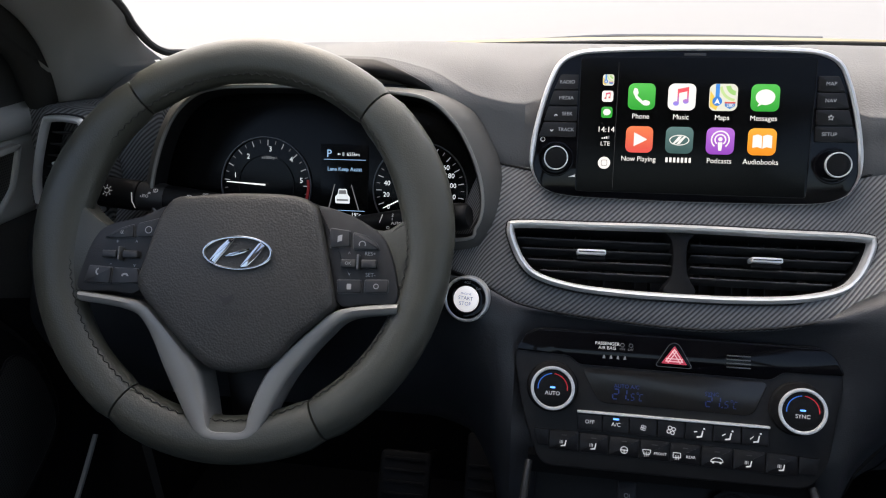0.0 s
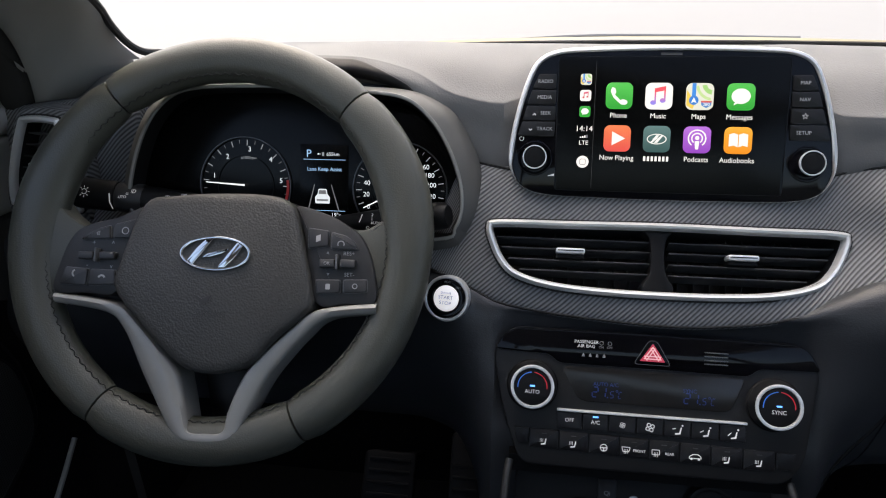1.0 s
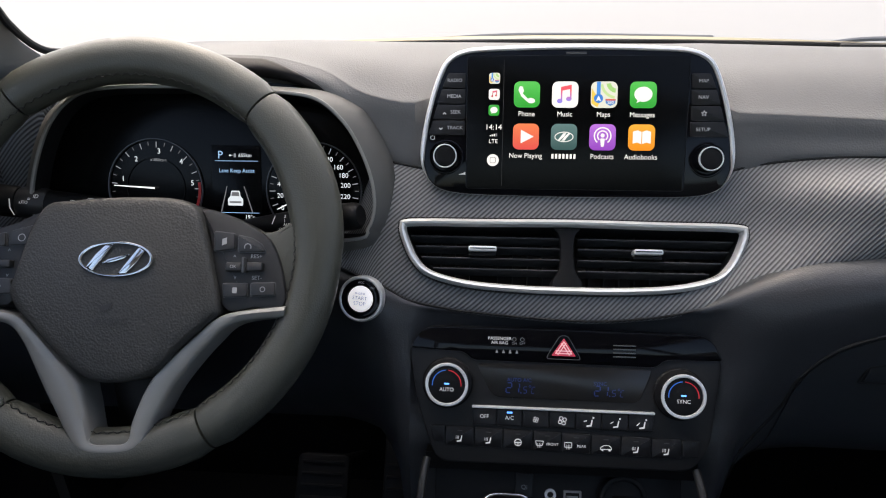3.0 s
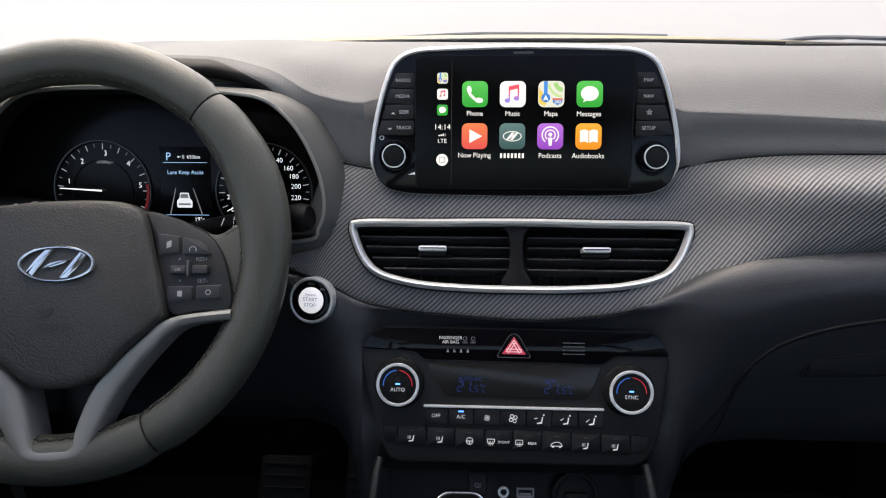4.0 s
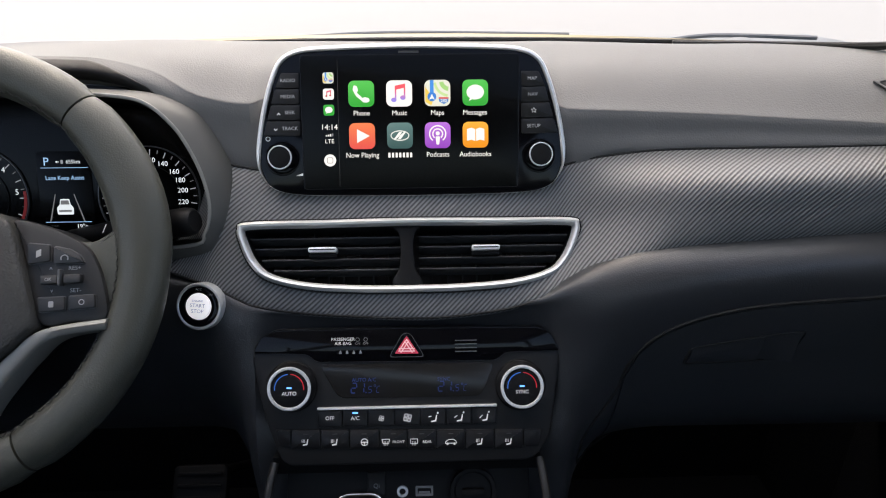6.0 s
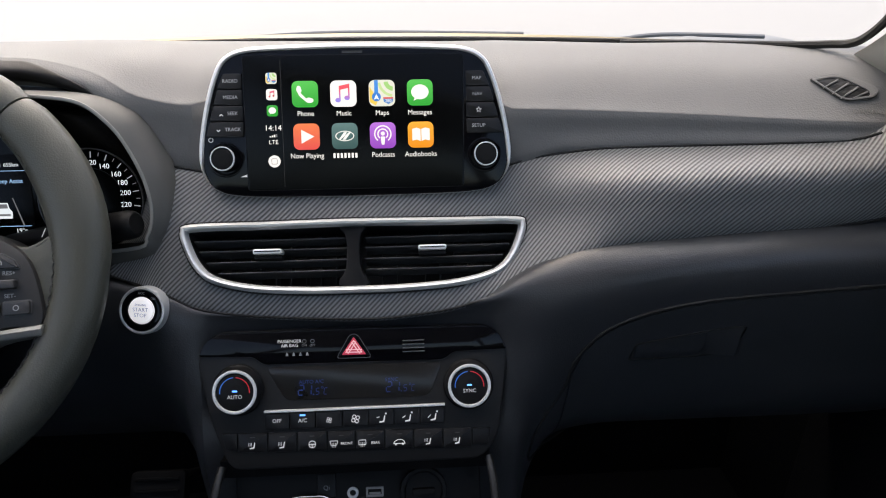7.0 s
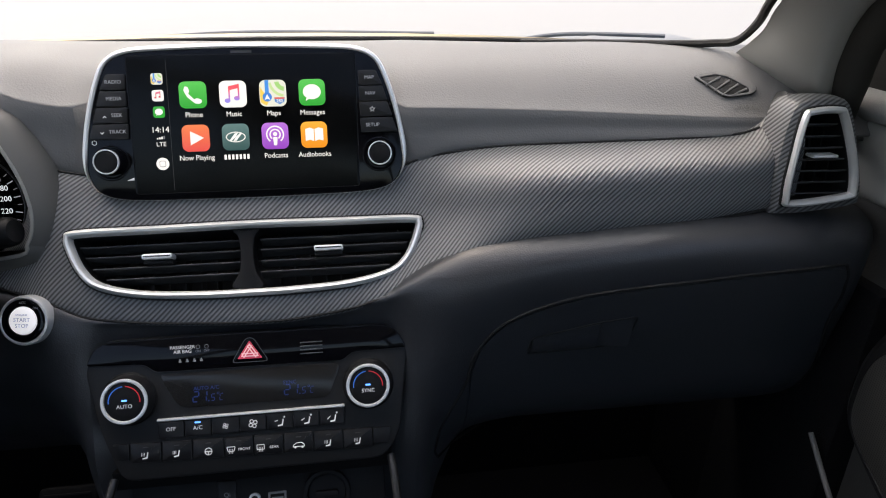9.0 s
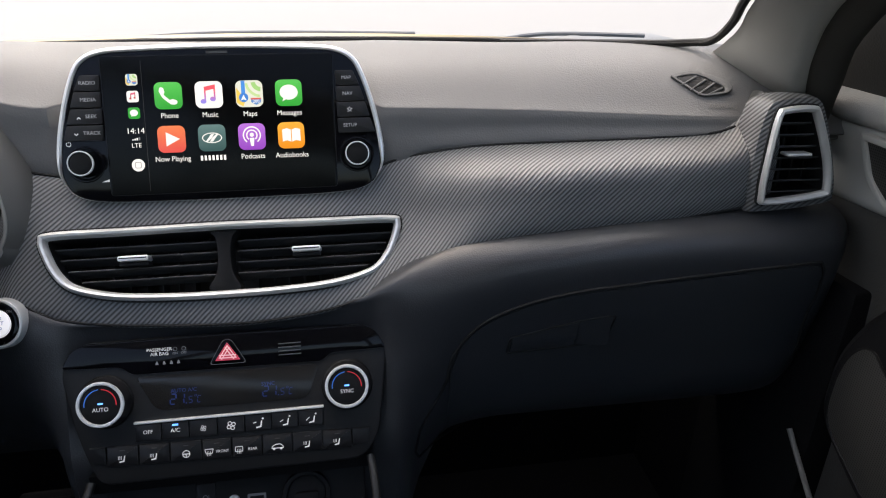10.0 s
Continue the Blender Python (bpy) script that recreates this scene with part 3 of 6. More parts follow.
# black edge of the windscreen glass, rounding the lower corners and running up the pillars
for nm, path in (("windscreen_edge_right", [(0.30, 0.727, 0.9447), (0.40, 0.700, 0.9465), (0.455, 0.660, 0.9495), (0.483, 0.630, 0.9534), (0.492, 0.612, 0.9565), (0.4955, 0.598, 0.965), (0.4915, 0.575, 0.9800), (0.476, 0.540, 0.9995), (0.462, 0.49, 1.028), (0.438, 0.30, 1.146), (0.418, 0.0, 1.335)]),
                 ("windscreen_edge_left", [(-0.46, 0.735, 0.9445), (-0.53, 0.715, 0.9445), (-0.554, 0.700, 0.9450), (-0.563, 0.680, 0.9490), (-0.566, 0.660, 0.9605), (-0.5600, 0.63, 0.9815), (-0.5526, 0.600, 1.0075), (-0.540, 0.52, 1.055), (-0.505, 0.343, 1.163), (-0.482, 0.0, 1.372)])):
    solo(nm, tube(spline(path, 6, closed=False), 0.0042, 8), RUBBER, "black painted edge of the windscreen glass", "windscreen edge", kind="structure")

# doors: upper roll, upper panel, lower panel, sail panel, glass, armrest with speaker grille
def door(right):
    nm = "door_1" if right else "door_2"
    d = thing(nm, "closed car door with grey padded ledge and grained trim panel", "car door", kind="structure")

    def q(x, y, z):
        return (side(x, right), y, z)

    def skin(name, sec, ys, mat, label="", bend=0.0):
        rows = []
        for y in ys:
            k = 0.06 * (0.58 - y) if y < 0.58 else 0
            rows.append([q(x + k, y, z) for x, z in spline(sec, 5, closed=False)])
        return part(name, sheet(rows, (0.03 if right else -0.03, 0, 0)), mat, d, label)

    ys = span(-1.3, 0.60, 0.1)
    skin("ledge", [(0.640, 0.925), (0.610, 0.923), (0.594, 0.914), (0.592, 0.900), (0.602, 0.889), (0.625, 0.886)], ys, DOORPAD, "padded grained ledge")
    skin("upper_panel", [(0.625, 0.888), (0.604, 0.886), (0.603, 0.85), (0.603, 0.817), (0.625, 0.812)], ys, DOORGREY, "smooth grey panel")
    skin("lower_panel", [(0.625, 0.815), (0.609, 0.812), (0.612, 0.76), (0.618, 0.70), (0.624, 0.60), (0.628, 0.45), (0.63, 0.14)], ys, DOORLOW, "grained dark panel")
    # sail panel in front of the side glass
    rows = []
    for k in range(9):
        t = k / 8
        y = 0.585 - 0.20 * t
        top = 0.93 + 0.33 * min(1, t * 1.1)
        rows.append([q(0.606 - 0.09 * s * (0.3 + 0.7 * t), y, 0.915 + (top - 0.915) * s) for s in (0, 0.2, 0.4, 0.6, 0.8, 1.0)])
    part("sail_panel", sheet(rows, (0.02 if right else -0.02, 0, 0)), DOORLOW, d, "triangular mirror-corner cover")
    # window frame above
    rim = [q(x, y, z) for x, y, z in ((0.545, 0.385, 1.14), (0.52, 0.2, 1.25), (0.50, 0.0, 1.32), (0.50, -1.3, 1.33))]
    part("window_frame", tube(spline(rim, 5, closed=False), 0.022, 8), RUBBER, d, "black window frame")
    # post behind the view, added to cut light from the side windows
    part("unseen_post", sheet([[q(0.66, y, 0.90), q(0.58, y, 1.12), q(0.50, y, 1.345)] for y in (-0.95, -1.05, -1.15)], (0.02 if right else -0.02, 0, 0)), PILLAR, d, "unseen grey post added to narrow the side window light")
    g = bmesh.new()
    v = [g.verts.new(q(*p)) for p in ((0.66, 0.40, 0.92), (0.66, -1.3, 0.92), (0.52, -1.3, 1.32), (0.52, 0.1, 1.30), (0.56, 0.38, 1.15))]
    g.faces.new(v)
    pane = part("pane", g, GLASS, d, "side window glass", smooth=False)
    pane.visible_shadow = False
    # tweeter grille in the upper panel
    m = q(0.601, 0.0, 0.0)
    s = 1 if right else -1
    fr = Matrix(((0, 0, -s, m[0]), (-s, 0, 0, 0), (0, 1, 0, 0), (0, 0, 0, 1)))
    # u runs rearwards on the right-hand door, v up, w into the cabin
    def uv(pts):
        return [(-p[0] * s, p[1]) for p in pts]
    outl = corners(uv([(0.508, 0.885), (0.37, 0.882), (0.39, 0.826), (0.458, 0.826), (0.484, 0.844)]), 0.008)
    if not right:
        outl = outl[::-1]
    grille = part("tweeter_grille", ring(outl, inset(outl, 0.006), -0.004, 0.004, 0.0015), DOORGREY, d, "raised grille surround")
    grille.matrix_basis = fr
    mesh = part("grille_mesh", slab(inset(outl, 0.006), -0.004, 0.0015, 0.0005), MESHMAT, d, "perforated speaker mesh")
    mesh.matrix_basis = fr
    # armrest bulge with the large speaker mesh
    prof = [(0.25, 0.765), (0.385, 0.762), (0.420, 0.745), (0.445, 0.695), (0.452, 0.65), (0.445, 0.605), (0.405, 0.57), (0.345, 0.54), (0.25, 0.52)]
    out2 = spline(uv(prof), 5)
    arm = part("armrest", loft([lift(out2, -0.03), lift(inset(out2, 0.001), 0.000), lift(inset(out2, 0.006), 0.012), lift(inset(out2, 0.013), 0.018)]), HARD, d, "dark moulded door pocket and armrest")
    arm.matrix_basis = fr
    in2 = spline(uv([(0.25, 0.655), (0.37, 0.690), (0.405, 0.709), (0.425, 0.690), (0.432, 0.65), (0.425, 0.61), (0.385, 0.582), (0.335, 0.56), (0.25, 0.55)]), 5)
    mesh = part("speaker_mesh", slab(in2, 0.016, 0.0205, 0.001), MESHMAT, d, "black perforated speaker mesh")
    mesh.matrix_basis = fr
    bead = part("speaker_bead", tube(lift(in2, 0.020), 0.0011, 6, closed=True), HARD, d, "dark bead round the speaker mesh")
    bead.matrix_basis = fr
    return d


MESHMAT = material("speaker_mesh", (0.03, 0.03, 0.03), 0.45, 0.3)
_n, _l = MESHMAT.node_tree.nodes, MESHMAT.node_tree.links
_co, _vo = _n.new("ShaderNodeTexCoord"), _n.new("ShaderNodeTexVoronoi")
_vo.inputs["Scale"].default_value, _vo.inputs["Randomness"].default_value = 420, 0.0
_l.new(_co.outputs["Object"], _vo.inputs["Vector"])
_ra = _n.new("ShaderNodeValToRGB")
_ra.color_ramp.elements[0].position, _ra.color_ramp.elements[1].position = 0.42, 0.55
_ra.color_ramp.elements[0].color, _ra.color_ramp.elements[1].color = (0.002, 0.002, 0.002, 1), (0.05, 0.05, 0.048, 1)
_l.new(_vo.outputs["Distance"], _ra.inputs["Fac"])
_l.new(_ra.outputs["Color"], _n["Principled BSDF"].inputs["Base Color"])
door(True)
pushed(door(False), LEFT)

# windscreen glass
bm = bmesh.new()
rows = []
for i in range(13):
    x = -0.60 + 1.16 * i / 12
    b = 1 - (x / 0.5) ** 2
    rows.append([(x * (1 - 0.12 * t), 0.63 + 0.2 * b - t * (0.62 + 0.2 * b), 0.945 + 0.405 * t) for t in (0, 0.33, 0.66, 1)])
ws = solo("window_1", sheet(rows, (0, 0.002, 0.004)), GLASS, "clear curved windscreen glass", "windscreen", kind="structure")
ws.visible_shadow = False
# black band at the foot of the glass, cowl and wiper outside
path = [(x, 0.675 + 0.105 * (1 - (x / 0.5) ** 2), 0.9445 + 0.0012 * (1 - (x / 0.5) ** 2)) for x in span(-0.46, 0.36, 0.04)]
solo("windscreen_lower_edge", tube(path, 0.0034, 8), RUBBER, "black painted lower edge of the windscreen", "windscreen edge", kind="structure")
# one pale grey for cowl and wipers, slightly mottled
cowl_mat = grain(material("cowl_plastic", (0.27, 0.268, 0.262), 0.6), 0.002, 0.0003, 0.1, 0.4)


def wiper(x0, x1, y, z, hump):
    w = thing("wiper", "pale wiper arm resting below the windscreen", "wiper", group="windscreen wipers")
    part("blade", tube(spline([(x0, y, z), (x0 * 0.6 + x1 * 0.4, y + 0.03, z + 0.006), (x1, y + 0.02, z + 0.003)], 6, closed=False), 0.0028, 6), cowl_mat, w)
    part("pivot_cap", dome(circle(hump, y + 0.015, 0.032, 20), z - 0.03, z - 0.001, 0.006, (hump, y + 0.015), 4), cowl_mat, w)


wiper(-0.20, 0.22, 0.875, 0.9365, -0.018)
wiper(0.30, 0.52, 0.80, 0.9375, 0.42)
solo("cowl_panel", box(-0.62, 0.60, 0.86, 0.97, 0.86, 0.9305, 0.01), cowl_mat, "pale cowl panel under the windscreen", "cowl panel")

# ---- instrument cluster ----
VISOR = grain(material("visor_plastic", (0.085, 0.084, 0.080), 0.6), 0.0007, 0.0001, 0.08, 0.3, pebble=False)
CL = plane(-0.343, 0.589, 0.857, 17)
cluster = thing("instrument_cluster", "black instrument cluster with two dials and lit centre display", "instrument cluster", CL)
W1 = 0.030
visor_in = spline([(-0.179, -0.042), (-0.170, -0.003), (-0.154, 0.031), (-0.131, 0.053), (-0.103, 0.061), (-0.05, 0.063), (0.01, 0.062), (0.074, 0.058), (0.108, 0.052), (0.131, 0.034),
                   (0.146, 0.012), (0.158, -0.017), (0.162, -0.045), (0.156, -0.066), (0.138, -0.077), (0.0, -0.082), (-0.15, -0.078), (-0.174, -0.066)], 5)
vo = inset(visor_in, -0.0035)
part("visor_ring", ring(vo, visor_in, W1 - 0.010, W1, 0.0012), GREYTRIM, cluster, "thin satin grey ring")
def flare(k):
    return lambda u, v: -k * (0.35 + 0.65 * max(0.0, min(1.0, (0.062 - v) / 0.03)))


fl = [lift(vo, W1 - 0.001), lift(inset_by(visor_in, flare(0.012)), W1 - 0.007), lift(inset_by(visor_in, flare(0.021)), W1 - 0.022), lift(inset_by(visor_in, flare(0.026)), W1 - 0.06)]
part("visor", loft(fl, cap0=False, cap1=False), VISOR, cluster, "matt dark grey visor round the dials")
# funnel from the ring down to the face
face = [(p[0] * 1.0 + 0.002, p[1] * 0.96 - 0.001) for p in visor_in]
part("funnel", loft([lift(visor_in, W1 - 0.003), lift(inset(visor_in, 0.003), W1 - 0.02), lift(inset(face, -0.012), -0.002)], cap0=False, cap1=False), HARD, cluster, "black inner wall")
part("face", slab(inset(face, -0.016), -0.010, -0.002, 0.0005), GLASSBLACK, cluster, "dark glossy dial face")


def dial(cu, cv, r, a0, a1, n, labels, needle, red=None):
    holder = part("dial", ring(circle(cu, cv, r + 0.0012, 64), circle(cu, cv, r, 64), -0.0018, 0.0004, 0.0003), GAUGERIM, cluster, "round dial with white ticks")
    part("inner_ring", ring(circle(cu, cv, r * 0.62 + 0.0005, 48), circle(cu, cv, r * 0.62, 48), -0.0018, -0.0010, 0.0001), HARD, holder)
    for i in range(n + 1):
        a = radians(a0 + (a1 - a0) * i / n)
        big = i % 2 == 0
        l, t = (0.0058, 0.0009) if big else (0.0036, 0.0006)
        c, s = math.cos(a), math.sin(a)
        r1 = r - 0.0022
        pts = [(cu + c * (r1 - l) - s * t / 2, cv + s * (r1 - l) + c * t / 2), (cu + c * (r1 - l) + s * t / 2, cv + s * (r1 - l) - c * t / 2),
               (cu + c * r1 + s * t / 2, cv + s * r1 - c * t / 2), (cu + c * r1 - s * t / 2, cv + s * r1 + c * t / 2)]
        poly("tick", pts, -0.0015, GAUGETICK if big else GAUGEDIM, holder)
    for s_, u, v, z in labels:
        text("numeral", s_, z, GAUGEWHITE if z > 0.005 else GAUGETICK, holder, u, v, -0.0012)
    a = radians(needle)
    c, s = math.cos(a), math.sin(a)
    pts = [(cu - s * 0.0009, cv + c * 0.0009), (cu + s * 0.0009, cv - c * 0.0009), (cu + c * (r - 0.006) + s * 0.0004, cv + s * (r - 0.006) - c * 0.0004),
           (cu + c * (r - 0.006) - s * 0.0004, cv + s * (r - 0.006) + c * 0.0004)]
    poly("needle", pts, 0.0008, NEEDLE, holder, 0.0006)
    if red:
        part("red_zone", arc_strip(cu, cv, r - 0.004, r - 0.0012, *red, -0.0012), GAUGERED, holder, "red arc")
    return holder


GAUGERIM = material("dial_rim", (0.10, 0.10, 0.105), 0.35, 0.6)
NEEDLE = material("needle", (0.8, 0.8, 0.8), 0.5, emit=(0.9, 0.95, 1), strength=0.45)
tach = dial(-0.0685, -0.033, 0.0492, 196, -22, 20, [("1", -0.1030, -0.0240, 0.0075), ("2", -0.0880, -0.0040, 0.0075), ("3", -0.0635, 0.0042, 0.0075), ("4", -0.0405, -0.0060, 0.0075),
            ("5", -0.0295, -0.0275, 0.0075), ("x1000rpm", -0.0645, -0.0045, 0.0042)], 177, red=(-40, 8))
speedo = dial(0.0965, -0.0335, 0.0478, 200, -28, 24, [("0", 0.0640, -0.0512, 0.0068), ("20", 0.0618, -0.0388, 0.0068), ("40", 0.0624, -0.0272, 0.0068), ("60", 0.0676, -0.0160, 0.0068),
              ("80", 0.0760, -0.0060, 0.0068), ("100", 0.0870, 0.0000, 0.0066), ("120", 0.0995, 0.0015, 0.0066), ("140", 0.1111, -0.0022, 0.0068), ("160", 0.1214, -0.0099, 0.0068), ("180", 0.1267, -0.0180, 0.0068),
              ("200", 0.1288, -0.0278, 0.0068), ("220", 0.1285, -0.0390, 0.0068), ("km/h", 0.0965, -0.0085, 0.004)], 207)
centre = part("centre_display", slab(rrect(0.0165, -0.0290, 0.052, 0.080, 0.002), -0.0018, -0.0010, 0.0003), GLASSBLACK, cluster, "narrow lit driver display")
text("gear_letter", "P", 0.0110, GAUGEBLUE, centre, 0.0009, 0.0010, -0.0005)
text("range", "655km", 0.0050, GAUGEWHITE, centre, 0.0265, 0.0009, -0.0005)
poly("pump_icon", rrect(0.0160, 0.0010, 0.0022, 0.0038, 0.0004, 2), -0.0006, GAUGETICK, centre)
poly("arrow", [(0.0098, 0.0010), (0.0115, 0.0022), (0.0115, 0.0013), (0.0135, 0.0013), (0.0135, 0.0007), (0.0115, 0.0007), (0.0115, -0.0002)], -0.0006, GAUGEWHITE, centre)
bar("rule", 0.0176, -0.0046, 0.0448, 0.0005, -0.0006, GAUGEBLUE, centre)
text("message", "Lane Keep Assist", 0.0056, GAUGEBLUE, centre, 0.0175, -0.0144, -0.0005, wide=0.95)
poly("lane_line", [(0.0065, -0.0300), (0.0074, -0.0300), (0.0010, -0.0560), (-0.0003, -0.0560)], -0.0006, GAUGEDIM, centre)
poly("lane_line", [(0.0243, -0.0300), (0.0252, -0.0300), (0.0335, -0.0560), (0.0322, -0.0560)], -0.0006, GAUGEDIM, centre)
poly("car_icon", corners([(0.0078, -0.0495), (0.0074, -0.0430), (0.0103, -0.0400), (0.0112, -0.0345), (0.0198, -0.0345), (0.0207, -0.0400), (0.0234, -0.0430), (0.0230, -0.0495)], 0.0012, 3), -0.0006, GAUGEWHITE, centre)
poly("car_window", corners([(0.0112, -0.0398), (0.0120, -0.0358), (0.0190, -0.0358), (0.0198, -0.0398)], 0.0006, 2), -0.0003, GAUGEDIM, centre)
bar("car_plate", 0.0154, -0.0460, 0.0120, 0.0018, -0.0003, GAUGEDIM, centre)
bar("rule", 0.0176, -0.0568, 0.0440, 0.0005, -0.0006, GAUGEBLUE, centre)
text("outside_temperature", "19°c", 0.0058, GAUGEWHITE, centre, 0.0300, -0.0612, -0.0005)
text("odometer", "- - -", 0.004, GAUGEDIM, centre, 0.0040, -0.0600, -0.0005)

# ---- steering wheel ----
WH = plane(-0.391, 0.471, 0.810, 31.7, 3.5)
wheel = thing("steering_wheel", "dark leather three-spoke steering wheel with satin grey lower spoke", "steering wheel", WH)
RC, RW = 0.1772, -0.015
RU, RV = -0.0065, -0.0004


def rim_piece(a0, a1, tag=""):
    loops = []
    n = max(8, int(abs(a1 - a0) / 4))
    for i in range(n + 1):
        k = i / n
        a = radians(a0 + (a1 - a0) * k)
        e = min(k, 1 - k) * n
        pinch = 1.0 - 0.10 * max(0.0, 1 - e / 0.5)
        deg = math.degrees(a) % 360
        # thumb swells near the spokes
        swell = 1 + 0.22 * math.exp(-((deg - 166) / 24) ** 2) + 0.14 * math.exp(-((deg - 18) / 20) ** 2)
        rr, rw = 0.0215 * pinch * swell, 0.0170 * pinch
        loop = []
        for j in range(20):
            b = 2 * math.pi * j / 20
            r = RC + rr * math.cos(b)
            loop.append((RU + r * math.cos(a), RV + r * math.sin(a), RW + rw * math.sin(b)))
        loops.append(loop)
    return part("rim_section", loft(loops), LEATHER, wheel, tag)


for a0, a1, tag in ((46.8, 127.7, ""), (128.3, 236.7, ""), (237.3, 298.2, ""), (298.8, 406.2, "")):
    rim_piece(a0, a1, tag)
# stitching along the inner side of the rim
STITCH = material("stitching", (0.018, 0.018, 0.017), 0.8)
bm = bmesh.new()
for i in range(230):
    a = radians(i * 360 / 230)
    r, w = RC - 0.0182, RW + 0.0102
    t = Vector((-math.sin(a), math.cos(a), 0))
    p = Vector((RU + r * math.cos(a), RV + r * math.sin(a), w))
    q = t * 0.0018 + Vector((math.cos(a), math.sin(a), 0.6)) * (0.0008 if i % 2 else -0.0008)
    tube([p - q, p, p + q], 0.0006, 4, bm=bm)
tagged(part("stitching", bm, STITCH, wheel, "dark seam stitching"), kind="stuff")
hub_out = spline([(-0.068, 0.034), (-0.040, 0.0415), (0.002, 0.0440), (0.048, 0.0430), (0.0685, 0.0345), (0.077, 0.010), (0.0905, -0.048), (0.084, -0.0625), (0.060, -0.0840), (0.041, -0.1050),
                  (0.014, -0.1145), (-0.014, -0.1130), (-0.036, -0.0985), (-0.064, -0.0715), (-0.0895, -0.0430), (-0.086, -0.020)], 5)


def cushion(u, v):
    return 0.0145 * max(0.0, 1 - (u / 0.125) ** 2 - ((v + 0.028) / 0.120) ** 2)


rim_in = inset(hub_out, 0.004)
cover = [lift(hub_out, -0.045), lift(hub_out, lambda u, v: cushion(u, v) - 0.005), lift(inset(hub_out, 0.0012), lambda u, v: cushion(u, v) - 0.0015)]
for s in (1, 0.92, 0.82, 0.7, 0.56, 0.42, 0.28, 0.14, 0.03):
    cover.append([(p[0] * s, -0.028 + (p[1] + 0.028) * s, cushion(p[0] * s, -0.028 + (p[1] + 0.028) * s)) for p in rim_in])
part("airbag_cover", loft(cover), HUBMAT, wheel, "grained airbag cover")
part("hub_back", slab([(p[0] * 1.05, p[1] * 1.0) for p in hub_out], -0.07, -0.018, 0.004), HARD, wheel, "dark plastic hub back")
# spoke pods with buttons
POD = grain(material("switch_pod", (0.016, 0.016, 0.017), 0.5), 0.0009, 0.0002, 0.1, 0.35)
ICONGREY = material("switch_print", (0.36, 0.36, 0.36), 0.5)
podL = spline([(-0.152, -0.046), (-0.149, -0.020), (-0.141, 0.002), (-0.128, 0.0145), (-0.098, 0.0225), (-0.070, 0.0325), (-0.078, 0.0), (-0.092, -0.046), (-0.12, -0.0475)], 5)
podR = spline([(0.145, -0.050), (0.142, -0.018), (0.132, 0.006), (0.117, 0.0185), (0.097, 0.0285), (0.070, 0.0345), (0.078, 0.010), (0.091, -0.050), (0.12, -0.052)], 5)
pl = part("spoke_pod", slab(podL, -0.040, -0.002, 0.003), POD, wheel, "black switch pod")
pr = part("spoke_pod", slab(podR, -0.040, -0.002, 0.003), POD, wheel, "black switch pod")
# leather webs joining pods and rim
for s in (-1, 1):
    web = spline([(s * 0.100, 0.018), (s * 0.130, 0.0150), (s * 0.152, 0.028), (s * 0.168, 0.040), (s * 0.172, -0.01), (s * 0.168, -0.060), (s * 0.155, -0.055), (s * 0.148, -0.046), (s * 0.120, -0.035)], 5)
    part("spoke", slab(web, -0.032, -0.007, 0.004), LEATHER, wheel, "leather-covered spoke")
BTN = grain(material("switch_black", (0.026, 0.026, 0.027), 0.42), 0.0008, 0.0001, 0.08, 0.25)


def switch(pod, pts, r=0.002, icon=None):
    pts = inset(corners(pts, r, 3), 0.0003)
    b = part("switch", slab(pts, -0.004, 0.0008, 0.0008), BTN, pod)
    part("switch_edge", ring(inset(pts, -0.0006), pts, -0.004, -0.0008, 0.0002), EDGE, b, "thin bright edge")
    return b


EDGE = material("switch_edge", (0.12, 0.12, 0.12), 0.35, 0.5)
CX, CY = -0.006, 0.005


def sh(pts):
    return [(a - CX * 0.9, b - CY) for a, b in pts]


b = switch(pl, sh([(-0.1335, 0.0060), (-0.1057, 0.0072), (-0.1072, 0.0198), (-0.118, 0.0165), (-0.127, 0.0120)]), 0.002)
text("voice_icon", "«", 0.008, ICONGREY, b, -0.1120, 0.0075, 0.0009)
b = switch(pl, sh([(-0.1040, 0.0075), (-0.0795, 0.0085), (-0.0800, 0.0265), (-0.1030, 0.0205)]), 0.002)
part("cycle_icon", ring(circle(-0.0865, 0.0095, 0.0034, 20), circle(-0.0865, 0.0095, 0.0027, 20), 0.0006, 0.001, 0.0001), ICONGREY, b)
b = switch(pl, sh([(-0.1505, -0.0350), (-0.1250, -0.0358), (-0.1240, -0.0205), (-0.1465, -0.0190)]), 0.002)
part("phone_icon", arc_strip(-0.1300, -0.0300, 0.0022, 0.0036, 110, 250, 0.0009), ICONGREY, b)
b = switch(pl, sh([(-0.1235, -0.0358), (-0.0965, -0.0345), (-0.0985, -0.0212), (-0.1225, -0.0208)]), 0.002)
part("hang_up_icon", arc_strip(-0.1050, -0.0345, 0.0022, 0.0038, 20, 160, 0.0009), ICONGREY, b)
for u in (-0.1270, -0.1070):
    part("rocker", slab(rrect(u - CX, -0.0085 - CY, 0.0150, 0.0068, 0.0015), -0.004, 0.0035, 0.0015), BTN, pl, "raised rocker switch")
part("rocker_post", slab(rrect(-0.1170 - CX, -0.0080 - CY, 0.0022, 0.0125, 0.0008), -0.004, 0.0050, 0.0008), EDGE, pl)
